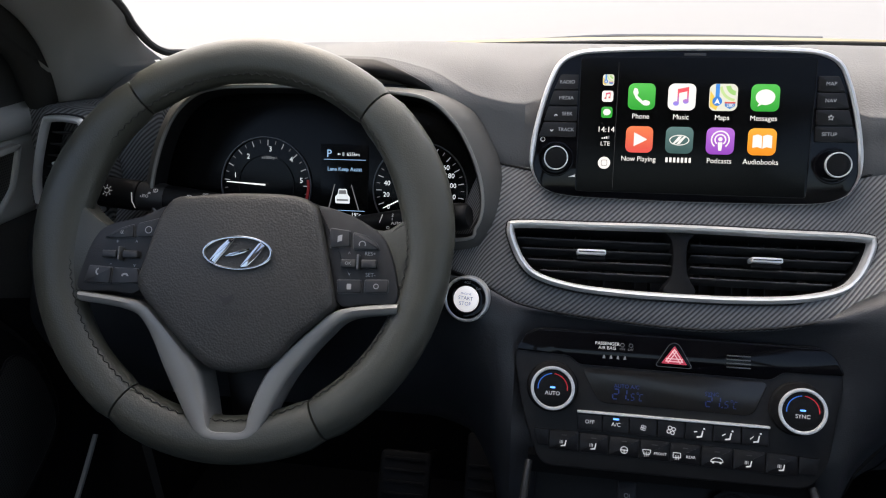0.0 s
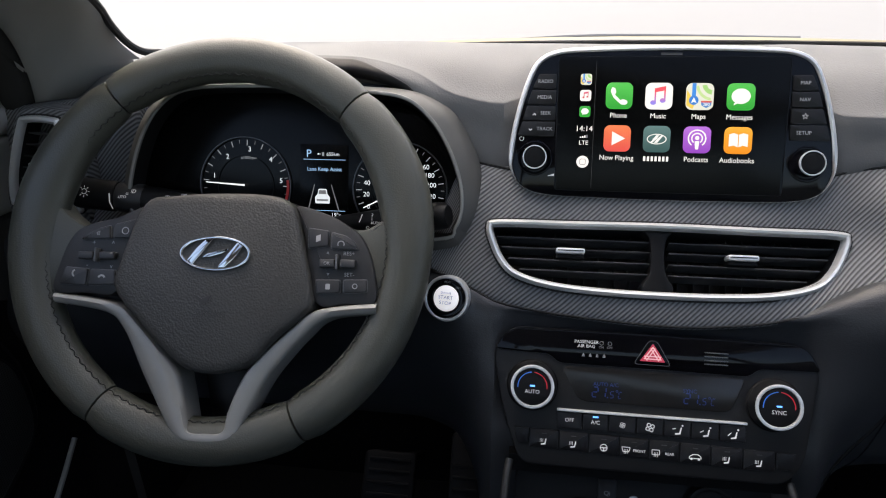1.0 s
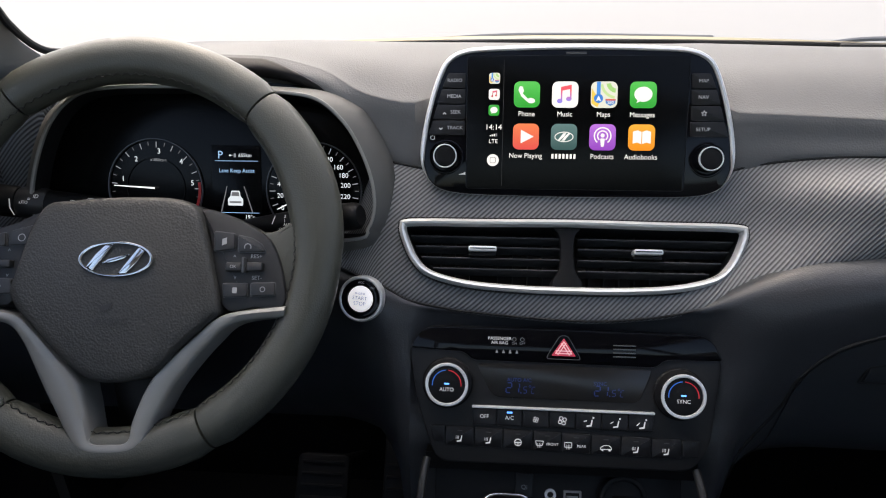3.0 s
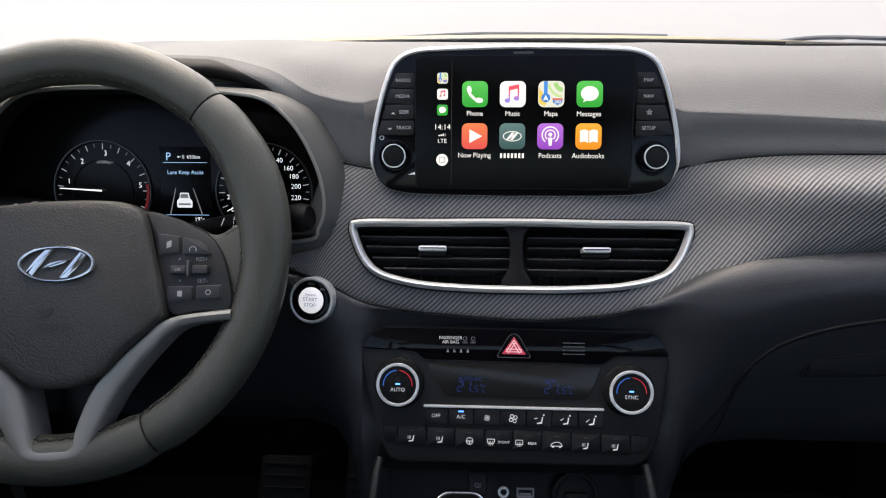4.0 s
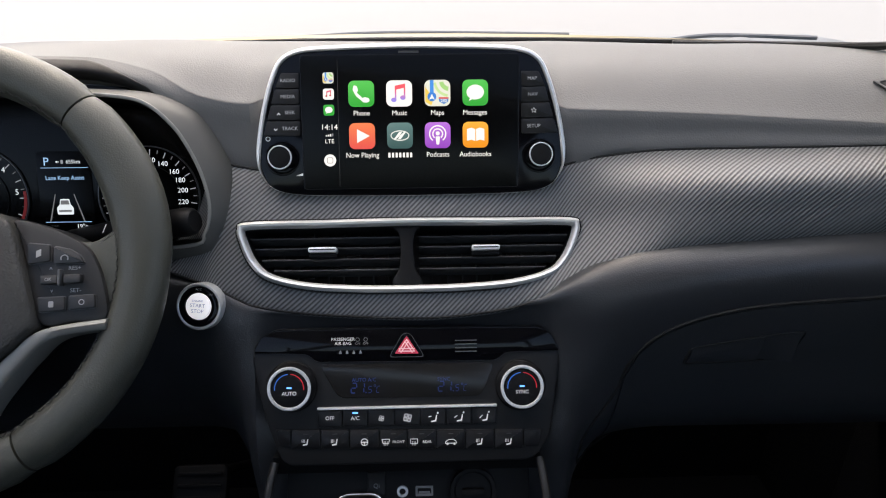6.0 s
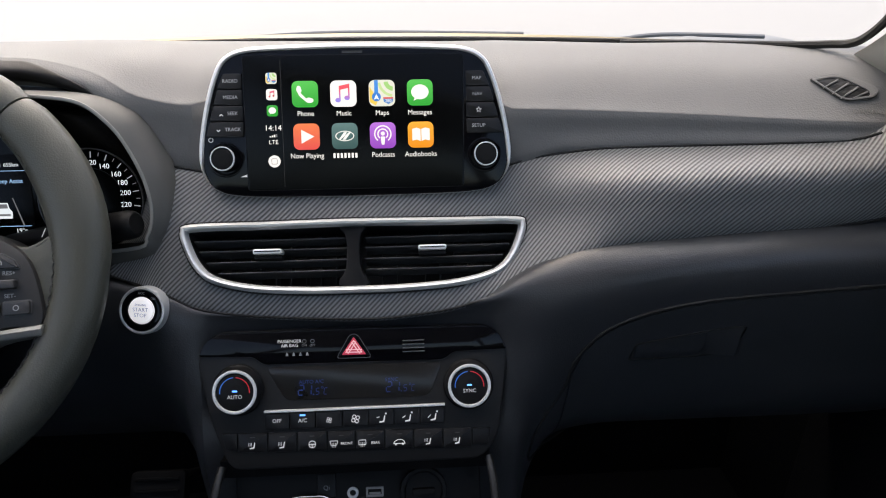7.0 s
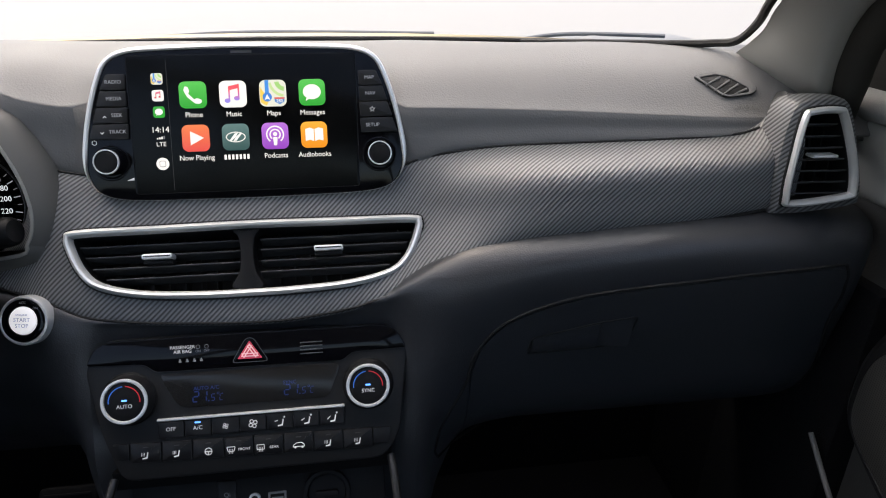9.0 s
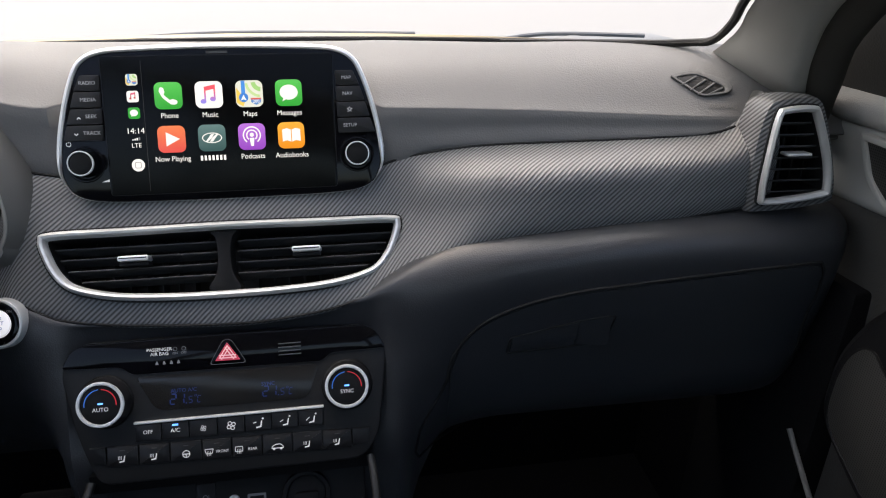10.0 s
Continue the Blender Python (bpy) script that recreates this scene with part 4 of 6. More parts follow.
for u, v, s_ in ((-0.1230, 0.0035, "+"), (-0.1275, -0.0170, "-"), (-0.1045, 0.0030, "^"), (-0.1045, -0.0180, "v")):
    text("switch_mark", s_, 0.0055, ICONGREY, pl, u - CX, v - CY, -0.0018)
b = switch(pr, sh([(0.0775, 0.0200), (0.0780, 0.0015), (0.0965, 0.0035), (0.0960, 0.0175)]), 0.002)
poly("display_icon", [(0.0905, 0.0020), (0.0945, 0.0035), (0.0945, 0.0090), (0.0905, 0.0075)], 0.0009, ICONGREY, b)
b = switch(pr, sh([(0.0985, 0.0165), (0.0990, 0.0010), (0.1235, 0.0010), (0.1195, 0.0080), (0.1110, 0.0135)]), 0.002)
part("cruise_icon", arc_strip(0.1130, 0.0005, 0.0024, 0.0032, -30, 210, 0.0009), ICONGREY, b)
b = switch(pr, sh([(0.0860, -0.0258), (0.0875, -0.0385), (0.1085, -0.0375), (0.1085, -0.0258)]), 0.002)
poly("gap_icon", rrect(0.1030, -0.0370, 0.004, 0.005, 0.0008, 2), 0.0009, ICONGREY, b)
b = switch(pr, sh([(0.1108, -0.0255), (0.1112, -0.0375), (0.1325, -0.0365), (0.1322, -0.0250)]), 0.002)
part("limit_icon", ring(circle(0.1270, -0.0362, 0.0024, 20), circle(0.1270, -0.0362, 0.0017, 20), 0.0006, 0.001, 0.0001), ICONGREY, b)
for u in (0.0957, 0.1140):
    part("rocker", slab(rrect(u - CX, -0.0118 - CY, 0.0140, 0.0075, 0.0015), -0.004, 0.0035, 0.0015), BTN, pr, "raised rocker switch")
part("rocker_post", slab(rrect(0.1045 - CX, -0.0105 - CY, 0.0022, 0.0135, 0.0008), -0.004, 0.0050, 0.0008), EDGE, pr)
text("switch_mark", "OK", 0.0038, ICONGREY, pr, 0.0957 - CX, -0.0118 - CY, 0.0037)
text("switch_mark", "RES+", 0.0048, ICONGREY, pr, 0.1140 - CX, -0.0025 - CY, -0.0018)
text("switch_mark", "SET-", 0.0048, ICONGREY, pr, 0.1150 - CX, -0.0212 - CY, -0.0018)
text("switch_mark", "^", 0.0055, ICONGREY, pr, 0.0950 - CX, -0.0030 - CY, -0.0018)
text("switch_mark", "v", 0.0050, ICONGREY, pr, 0.0960 - CX, -0.0205 - CY, -0.0018)
# lower V spoke
FORK = [(-0.148, -0.053, -0.149, -0.044), (-0.100, -0.060, -0.092, -0.0515), (-0.0815, -0.074, -0.070, -0.066), (-0.063, -0.108, -0.032, -0.105), (-0.048, -0.134, -0.024, -0.122),
        (-0.034, -0.157, -0.0165, -0.152), (-0.0225, -0.171, -0.0125, -0.1605), (0.002, -0.1745, 0.002, -0.161), (0.0265, -0.1695, 0.0165, -0.159), (0.0345, -0.152, 0.0195, -0.144),
        (0.050, -0.120, 0.029, -0.118), (0.064, -0.100, 0.041, -0.100), (0.082, -0.079, 0.072, -0.070), (0.103, -0.0615, 0.096, -0.053), (0.146, -0.056, 0.147, -0.0465)]
loops = []
for a, b, c, e in spline(FORK, 5, closed=False):
    o, i = Vector((a, b)), Vector((c, e))
    loops.append([(*o, -0.030), (*o, -0.003), (*o.lerp(i, 0.06), -0.0005), (*o.lerp(i, 0.18), 0.0008), (*o.lerp(i, 0.6), 0.0022), (*o.lerp(i, 0.88), 0.0010), (*o.lerp(i, 0.97), -0.0015), (*i, -0.006), (*i, -0.030)])
part("lower_spoke", loft(loops), GREYTRIM, wheel, "satin grey forked lower spoke")
part("spoke_liner", slab([(-0.024, -0.112), (0.028, -0.112), (0.016, -0.160), (-0.013, -0.160)][::-1], -0.06, -0.045, 0.002), DARK, wheel, "dark filler behind the fork")
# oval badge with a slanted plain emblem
em = part("badge", ring([(0.006 + 0.0320 * math.cos(a), -0.0115 + 0.0155 * math.sin(a)) for a in np.linspace(0, 2 * math.pi, 48, endpoint=False)],
                        [(0.006 + 0.0292 * math.cos(a), -0.0115 + 0.0128 * math.sin(a)) for a in np.linspace(0, 2 * math.pi, 48, endpoint=False)], 0.010, 0.0165, 0.0012), CHROME, wheel, "chrome oval badge")
leg = [(-0.0250, -0.0066), (-0.0195, -0.0102), (-0.0105, 0.0015), (-0.0020, 0.0130), (-0.0090, 0.0124), (-0.0170, 0.0045)]
for pts in (leg, [(-a, -b) for a, b in leg], [(-0.0125, -0.0040), (-0.0060, 0.0004), (0.0040, 0.0034), (0.0125, 0.0040), (0.0060, -0.0004), (-0.0040, -0.0034)]):
    part("emblem_stroke", slab(corners([(a + 0.006, b - 0.0115) for a, b in pts], 0.0014, 3), 0.012, 0.0165, 0.001), CHROME, em, "plain slanted chrome stroke")
poly("horn_mark", corners([(-0.011, -0.0470), (-0.003, -0.0510), (0.006, -0.0470), (0.003, -0.0530), (-0.003, -0.0560)], 0.001, 2), 0.0146, HUBDARK := material("mould_mark", (0.02, 0.02, 0.02), 0.5), wheel)
text("airbag_mark", "AIRBAG", 0.0085, HUBDARK, wheel, 0.004, -0.0640, 0.0135)
# the hub sits a little below the middle of the rim
for ch in wheel.children:
    if not ch.name.startswith(("rim_section", "stitching")):
        ch.matrix_basis = pose(0, -0.0060 if ch.name.startswith("lower_spoke") else -0.0022, 0) @ ch.matrix_basis
# column shroud
solo("column_shroud", loft([[(-0.391 + r * 1.15 * math.cos(a), y, zc + r * 0.8 * math.sin(a)) for a in np.linspace(0, 2 * math.pi, 24, endpoint=False)] for y, zc, r in ((0.53, 0.765, 0.05), (0.545, 0.76, 0.062), (0.60, 0.74, 0.07), (0.68, 0.70, 0.07))]), HARD,
     "dark plastic steering column shroud", "column shroud")


def stalk(p0, p1, r, label, icons, tip=True):
    st = thing("control_stalk", label, "control stalk", group="steering column stalks")
    a, b = Vector(p0), Vector(p1)

    def at(t):
        return a.lerp(b, t)

    part("arm", tube([at(t) for t in np.linspace(0, 0.62, 7)], [r * k for k in (0.55, 0.62, 0.70, 0.78, 0.86, 0.92, 0.95)], 18), HARD, st, "tapered black arm")
    part("twist_ring", tube([at(0.60), at(0.615), at(0.725), at(0.74)], [r * 0.96, r * 1.02, r * 1.02, r * 0.96], 20), BTN, st, "ribbed black ring")
    part("end_cap", tube([at(t) for t in (0.745, 0.76, 0.94, 0.985, 1.0)], [r * 0.98, r * 1.04, r * 1.04, r * 0.95, r * 0.75], 20), HARD, st, "black twist knob")
    line = bmesh.new()
    tube([at(0.742) + Vector((0, -r * 0.9, r * 0.55)), at(0.742) + Vector((0, -r * 1.06, 0)), at(0.742) + Vector((0, -r * 0.9, -r * 0.55))], 0.0006, 5, bm=line)
    part("index_line", line, PAINT, st, "white index line")
    for k, lift_, s_, z in icons:
        e = radians(28 + lift_)
        t = text("mark", s_, z, PAINT, st, 0, 0, 0)
        t.matrix_basis = Matrix.Translation(at(k) + Vector((0, -math.cos(e), math.sin(e))) * (r * 1.06)) @ plane(0, 0, 0, 28 + lift_)
    return st


lamp = stalk((-0.400, 0.575, 0.797), (-0.590, 0.548, 0.824), 0.0155, "black light stalk with white symbols on its twist knob",
             [(0.62, 20, "ID", 0.0060), (0.68, -5, "AUTO", 0.0042), (0.65, 8, "=", 0.006), (0.44, 12, "ID", 0.0055), (0.30, 14, "<>", 0.0060), (0.36, 30, "OFF", 0.0035)])
for i in range(8):
    an = i * math.pi / 4
    c = Vector((-0.590, 0.548, 0.824)).lerp(Vector((-0.400, 0.575, 0.797)), 0.13) + Vector((0, -math.cos(0.49), math.sin(0.49))) * 0.0165
    f_ = Matrix.Translation(c) @ plane(0, 0, 0, 28)
    ray = part("lamp_ray", loft([lift([(math.cos(an) * q - math.sin(an) * w, math.sin(an) * q + math.cos(an) * w) for q, w in ((0.0040, 0.0003), (0.0040, -0.0003), (0.0060, -0.0003), (0.0060, 0.0003))], z) for z in (0, 0.0002)]), PAINT, lamp, smooth=False)
    ray.matrix_basis = f_
lr = part("lamp_symbol", ring(circle(0, 0, 0.0030, 18), circle(0, 0, 0.0024, 18), 0, 0.0002, 0.00005), PAINT, lamp)
lr.matrix_basis = f_
stalk((-0.345, 0.575, 0.782), (-0.191, 0.540, 0.815), 0.0130, "black wiper stalk with white markings behind the wheel",
      [(0.50, 22, "2", 0.0045), (0.50, 4, "1", 0.0045), (0.53, -14, "AUTO", 0.0038), (0.47, -30, "O", 0.0045), (0.86, 5, "n", 0.008), (0.42, 10, "/", 0.012)])
# ---- touchscreen unit ----
SC = plane(0.0085, 0.582, 0.875, 21)
unit = thing("touchscreen_unit", "glossy black touchscreen unit in a satin silver frame, showing app icons", "touchscreen", SC)


def mirrored(pts):
    return pts + [(-u, v) for u, v in reversed(pts) if abs(u) > 1e-6]


hs = spline(mirrored([(0.0, 0.0915), (0.076, 0.0898), (0.106, 0.0868), (0.1225, 0.0775), (0.1315, 0.060), (0.1390, 0.035), (0.1440, 0.010), (0.1460, -0.012), (0.1425, -0.028), (0.130, -0.0425),
                      (0.105, -0.0485), (0.05, -0.0500), (0.0, -0.0505)]), 4)


def lip(k):
    """The frame narrows to nothing along the bottom."""
    return lambda u, v: k * max(0.04, min(1.0, (v + 0.040) / 0.030))


fc = inset_by(hs, lip(0.0048))
shell = loft([lift(inset(hs, 0.016), -0.045), lift(inset(hs, 0.003), -0.022), lift(hs, -0.008), lift(hs, 0.002), lift(inset_by(hs, lip(0.0012)), 0.0042), lift(inset_by(hs, lip(0.0035)), 0.0050), lift(fc, 0.0036), lift(fc, -0.004)], cap1=True)
part("frame", shell, SILVER, unit, "satin silver frame")
fcp = part("fascia", slab(fc, -0.004, 0.0034, 0.0012), GLOSS, unit, "piano-black fascia")
disp_outline = corners([(-0.1015, -0.0430), (0.1000, -0.0430), (0.1018, 0.0805), (-0.1022, 0.0805)], 0.003)
disp = part("display", slab(disp_outline, 0.0030, 0.0040, 0.0004), GLASSBLACK, unit, "dark display glass")
part("display_edge", ring(inset(disp_outline, -0.0005), disp_outline, 0.0030, 0.0038, 0.0001), KEYBLACK, unit, "hairline joint round the display")
WS = 0.0042
OX = -0.0025
ICON = 0.0242


def fade(name, a, b, lo, hi, strength=0.72):
    """Glow that runs from colour a below to colour b above, along the local v."""
    m = glow(name, a, strength)
    n, l = m.node_tree.nodes, m.node_tree.links
    co, sp, mr, mix = n.new("ShaderNodeTexCoord"), n.new("ShaderNodeSeparateXYZ"), n.new("ShaderNodeMapRange"), n.new("ShaderNodeMix")
    mix.data_type = "RGBA"
    l.new(co.outputs["Object"], sp.inputs[0])
    l.new(sp.outputs["Y"], mr.inputs["Value"])
    mr.inputs["From Min"].default_value, mr.inputs["From Max"].default_value = lo, hi
    l.new(mr.outputs[0], mix.inputs["Factor"])
    mix.inputs["A"].default_value, mix.inputs["B"].default_value = (*a, 1), (*b, 1)
    l.new(mix.outputs["Result"], n["Principled BSDF"].inputs["Emission Color"])
    return m


def icon(u, v, mat, size=ICON):
    return part("app_icon", slab(rrect(u + OX, v, size, size, size * 0.225, 6), WS - 0.0006, WS, 0.0001), mat, disp)


def shp(ic, pts, mat, k=1):
    return poly("glyph", [(p[0] + OX, p[1]) for p in pts], WS + 0.0001 * k, mat, ic, 0.00008)


C1, C2, C3, C4, R1, R2 = -0.0437, -0.0083, 0.0275, 0.0630, 0.0449, 0.0058
W_ = SCREENWHITE
lowv, topv = R1 - ICON / 2, R1 + ICON / 2
gr = fade("icon_green", (0.02, 0.40, 0.04), (0.08, 0.62, 0.09), lowv, topv)
i1 = icon(C1, R1, gr)
shp(i1, corners([(C1 - 0.0068, R1 + 0.0078), (C1 - 0.0040, R1 + 0.0072), (C1 - 0.0028, R1 + 0.0028), (C1 - 0.0042, R1 + 0.0012), (C1 + 0.0012, R1 - 0.0042), (C1 + 0.0030, R1 - 0.0030),
                 (C1 + 0.0072, R1 - 0.0042), (C1 + 0.0078, R1 - 0.0066), (C1 + 0.0058, R1 - 0.0082), (C1 + 0.0020, R1 - 0.0080), (C1 - 0.0050, R1 - 0.0020), (C1 - 0.0080, R1 + 0.0040)], 0.0010, 3), W_)
i2 = icon(C2, R1, glow("icon_white", (0.87, 0.87, 0.88), 0.85))
pinkg = fade("note_colours", (0.30, 0.25, 0.85), (0.90, 0.10, 0.14), R1 - 0.006, R1 + 0.004, 0.8)
shp(i2, [(C2 - 0.0032, R1 + 0.0072), (C2 + 0.0052, R1 + 0.0090), (C2 + 0.0052, R1 + 0.0052), (C2 - 0.0032, R1 + 0.0034)], pinkg)
shp(i2, [(C2 - 0.0040, R1 + 0.0070), (C2 - 0.0026, R1 + 0.0072), (C2 - 0.0026, R1 - 0.0055), (C2 - 0.0040, R1 - 0.0055)], pinkg, 2)
shp(i2, [(C2 + 0.0044, R1 + 0.0088), (C2 + 0.0058, R1 + 0.0091), (C2 + 0.0058, R1 - 0.0035), (C2 + 0.0044, R1 - 0.0035)], pinkg, 2)
shp(i2, [(C2 - 0.0050 + 0.0026 * math.cos(a), R1 - 0.0060 + 0.0021 * math.sin(a)) for a in np.linspace(0, 6.28, 16, endpoint=False)], pinkg, 3)
shp(i2, [(C2 + 0.0034 + 0.0026 * math.cos(a), R1 - 0.0040 + 0.0021 * math.sin(a)) for a in np.linspace(0, 6.28, 16, endpoint=False)], pinkg, 3)


def map_icon(u, v, s):
    ic = icon(u, v, glow("map_ground", (0.72, 0.74, 0.66), 0.85), ICON * s)
    k = s
    shp(ic, [(u - 0.0115 * k, v + 0.006 * k), (u - 0.0115 * k, v - 0.008 * k), (u - 0.0060 * k, v - 0.0115 * k), (u - 0.0035 * k, v - 0.006 * k)], glow("map_yellow", (0.90, 0.62, 0.10), 0.8))
    shp(ic, [(u - 0.0070 * k, v + 0.0119 * k), (u - 0.0035 * k, v + 0.0119 * k), (u - 0.0035 * k, v - 0.004 * k), (u - 0.0070 * k, v - 0.004 * k)], glow("map_blue", (0.05, 0.28, 0.80), 0.8), 2)
    shp(ic, [(u - 0.0052 * k + 0.0042 * k * math.cos(a), v - 0.0035 * k + 0.0042 * k * math.sin(a)) for a in np.linspace(0, 6.28, 20, endpoint=False)], glow("map_blue", (0.03, 0.22, 0.72), 0.8), 3)
    shp(ic, [(u - 0.0052 * k, v - 0.0008 * k), (u - 0.0078 * k, v - 0.0062 * k), (u - 0.0052 * k, v - 0.0050 * k), (u - 0.0026 * k, v - 0.0062 * k)], W_, 4)
    for r0, r1, c in ((0.0055, 0.0095, (0.36, 0.66, 0.22)), (0.0125, 0.0150, (0.55, 0.75, 0.35))):
        pts = [(u + (0.0112 - r1 * math.cos(a)) * k, v + (0.0112 - r1 * math.sin(a)) * k) for a in np.linspace(0.12, 1.45, 10)]
        pts += [(u + (0.0112 - r0 * math.cos(a)) * k, v + (0.0112 - r0 * math.sin(a)) * k) for a in np.linspace(1.45, 0.12, 10)]
        shp(ic, pts, glow("map_green", c, 0.8), 2)
    shp(ic, [(u + 0.0010 * k, v - 0.0040 * k), (u + 0.0105 * k, v - 0.0040 * k), (u + 0.0100 * k, v - 0.0080 * k), (u + 0.0058 * k, v - 0.0105 * k), (u + 0.0015 * k, v - 0.0080 * k)], glow("shield_blue", (0.08, 0.25, 0.62), 0.8), 5)
    shp(ic, [(u + 0.0012 * k, v - 0.0040 * k), (u + 0.0103 * k, v - 0.0040 * k), (u + 0.0103 * k, v - 0.0055 * k), (u + 0.0012 * k, v - 0.0055 * k)], glow("shield_red", (0.72, 0.12, 0.10), 0.8), 6)
    return ic


mi = map_icon(C3, R1, 1.0)
text("shield_number", "280", 0.0040, W_, mi, C3 + OX + 0.0058, R1 - 0.0073, WS + 0.0008)
i4 = icon(C4, R1, gr)


def bubble(ic, u, v, k):
    pts = [(u + 0.0082 * k * math.cos(a), v + 0.0005 * k + 0.0069 * k * math.sin(a)) for a in np.linspace(math.radians(-110), math.radians(232), 28)]
    pts += [(u - 0.0062 * k, v - 0.0078 * k)]
    shp(ic, pts, W_)


bubble(i4, C4, R1, 1.0)
i5 = icon(C1, R2, fade("icon_orange", (0.80, 0.09, 0.08), (0.93, 0.22, 0.07), R2 - 0.012, R2 + 0.012, 0.75))
shp(i5, [(C1 - 0.0048, R2 + 0.0064), (C1 + 0.0072, R2), (C1 - 0.0048, R2 - 0.0064)], W_)
i6 = icon(C2, R2, fade("icon_teal", (0.035, 0.09, 0.09), (0.10, 0.20, 0.20), R2 - 0.012, R2 + 0.012, 0.8))
part("glyph", ring([(C2 + OX + 0.0088 * math.cos(a), R2 + 0.0048 * math.sin(a)) for a in np.linspace(0, 6.283, 32, endpoint=False)],
                   [(C2 + OX + 0.0080 * math.cos(a), R2 + 0.0040 * math.sin(a)) for a in np.linspace(0, 6.283, 32, endpoint=False)], WS, WS + 0.0002, 0.00005), W_, i6)
for pts in ([(-0.0056, -0.0030), (-0.0040, -0.0034), (-0.0004, -0.0004), (0.0022, 0.0036), (-0.0006, 0.0034)], [(0.0056, 0.0030), (0.0040, 0.0034), (0.0004, 0.0004), (-0.0022, -0.0036), (0.0006, -0.0034)]):
    shp(i6, [(C2 + a, R2 + b) for a, b in pts], W_)
i7 = icon(C3 - 0.0003, R2, fade("icon_violet", (0.30, 0.06, 0.55), (0.48, 0.16, 0.75), R2 - 0.012, R2 + 0.012, 0.78))
for r in (0.0082, 0.0052):
    part("glyph", arc_strip(C3 + OX - 0.0003, R2 + 0.0012, r - 0.0012, r, -52, 232, WS + 0.0001, 0.0001), W_, i7)
shp(i7, [(C3 - 0.0003 + 0.0019 * math.cos(a), R2 + 0.0016 + 0.0019 * math.sin(a)) for a in np.linspace(0, 6.28, 14, endpoint=False)], W_, 2)
shp(i7, corners([(C3 - 0.0024, R2 - 0.0012), (C3 + 0.0018, R2 - 0.0012), (C3 + 0.0010, R2 - 0.0088), (C3 - 0.0016, R2 - 0.0088)], 0.0007, 2), W_, 2)
i8 = icon(C4 - 0.0002, R2, fade("icon_amber", (0.85, 0.28, 0.01), (0.92, 0.42, 0.03), R2 - 0.012, R2 + 0.012, 0.8))
for s in (-1, 1):
    shp(i8, [(C4 + s * 0.0004, R2 + 0.0052), (C4 + s * 0.0040, R2 + 0.0066), (C4 + s * 0.0082, R2 + 0.0054), (C4 + s * 0.0082, R2 - 0.0056), (C4 + s * 0.0040, R2 - 0.0046), (C4 + s * 0.0004, R2 - 0.0060)], W_)
for s_, u, v in (("Phone", C1, 0.0268), ("Music", C2, 0.0267), ("Maps", C3 - 0.0002, 0.0266), ("Messages", C4 - 0.0004, 0.0265), ("Now Playing", C1, -0.0122), ("Podcasts", C3 - 0.0003, -0.0123), ("Audiobooks", C4 - 0.0004, -0.0124)):
    text("app_name", s_, 0.0066, W_, disp, u + OX, v, WS + 0.0001, wide=0.93)
# the maker's name under its icon stays a plain bar
for k in range(7):
    bar("app_name_bar", C2 + OX - 0.0102 + 0.0034 * k, -0.0123, 0.0020, 0.0044, WS, W_, disp)
SB = -0.0742
map_icon(SB, 0.0598, 0.42)
s2 = icon(SB, 0.0449, glow("small_white", (0.87, 0.87, 0.88), 0.85), ICON * 0.42)
shp(s2, [(SB - 0.0014, 0.0478), (SB + 0.0022, 0.0486), (SB + 0.0022, 0.0470), (SB - 0.0014, 0.0462)], pinkg)
shp(s2, [(SB - 0.0018, 0.0476), (SB - 0.0011, 0.0476), (SB - 0.0011, 0.0424), (SB - 0.0028, 0.0424), (SB - 0.0028, 0.0436), (SB - 0.0018, 0.0440)], ARCRED, 2)
shp(s2, [(SB + 0.0018, 0.0484), (SB + 0.0025, 0.0486), (SB + 0.0025, 0.0430), (SB + 0.0008, 0.0430), (SB + 0.0008, 0.0442), (SB + 0.0018, 0.0446)], ARCRED, 2)
bubble(icon(SB, 0.0301, gr, ICON * 0.42), SB, 0.0301, 0.42)
text("clock", "14:14", 0.0072, W_, disp, SB + OX, 0.0141, WS + 0.0001)
for k, h in enumerate((0.0010, 0.0016, 0.0022, 0.0028)):
    bar("signal_bar", SB + OX - 0.0028 + k * 0.0019, 0.0058 + h / 2, 0.0013, h, WS, W_ if k < 3 else GAUGEDIM, disp)
text("network", "LTE", 0.0055, W_, disp, SB + OX, 0.0011, WS + 0.0001)
hb = part("home_button", slab(circle(SB + OX, -0.0165, 0.0056, 28), WS - 0.0006, WS, 0.0001), W_, disp)
part("home_square", ring(rrect(SB + OX, -0.0165, 0.0056, 0.0056, 0.0013), rrect(SB + OX, -0.0165, 0.0046, 0.0046, 0.001), WS, WS + 0.0001, 0.00002), GAUGEDIM, hb)
bar("divider", -0.0655 + OX, 0.018, 0.0003, 0.117, WS - 0.0003, GAUGEDIM2 := material("divider", (0.02, 0.02, 0.02), 0.5, emit=(1, 1, 1), strength=0.012), disp)
bar("maker_mark", OX + 0.001, 0.0832, 0.0190, 0.0022, 0.0034, MARK := material("maker_mark", (0.06, 0.06, 0.06), 0.4), fcp)
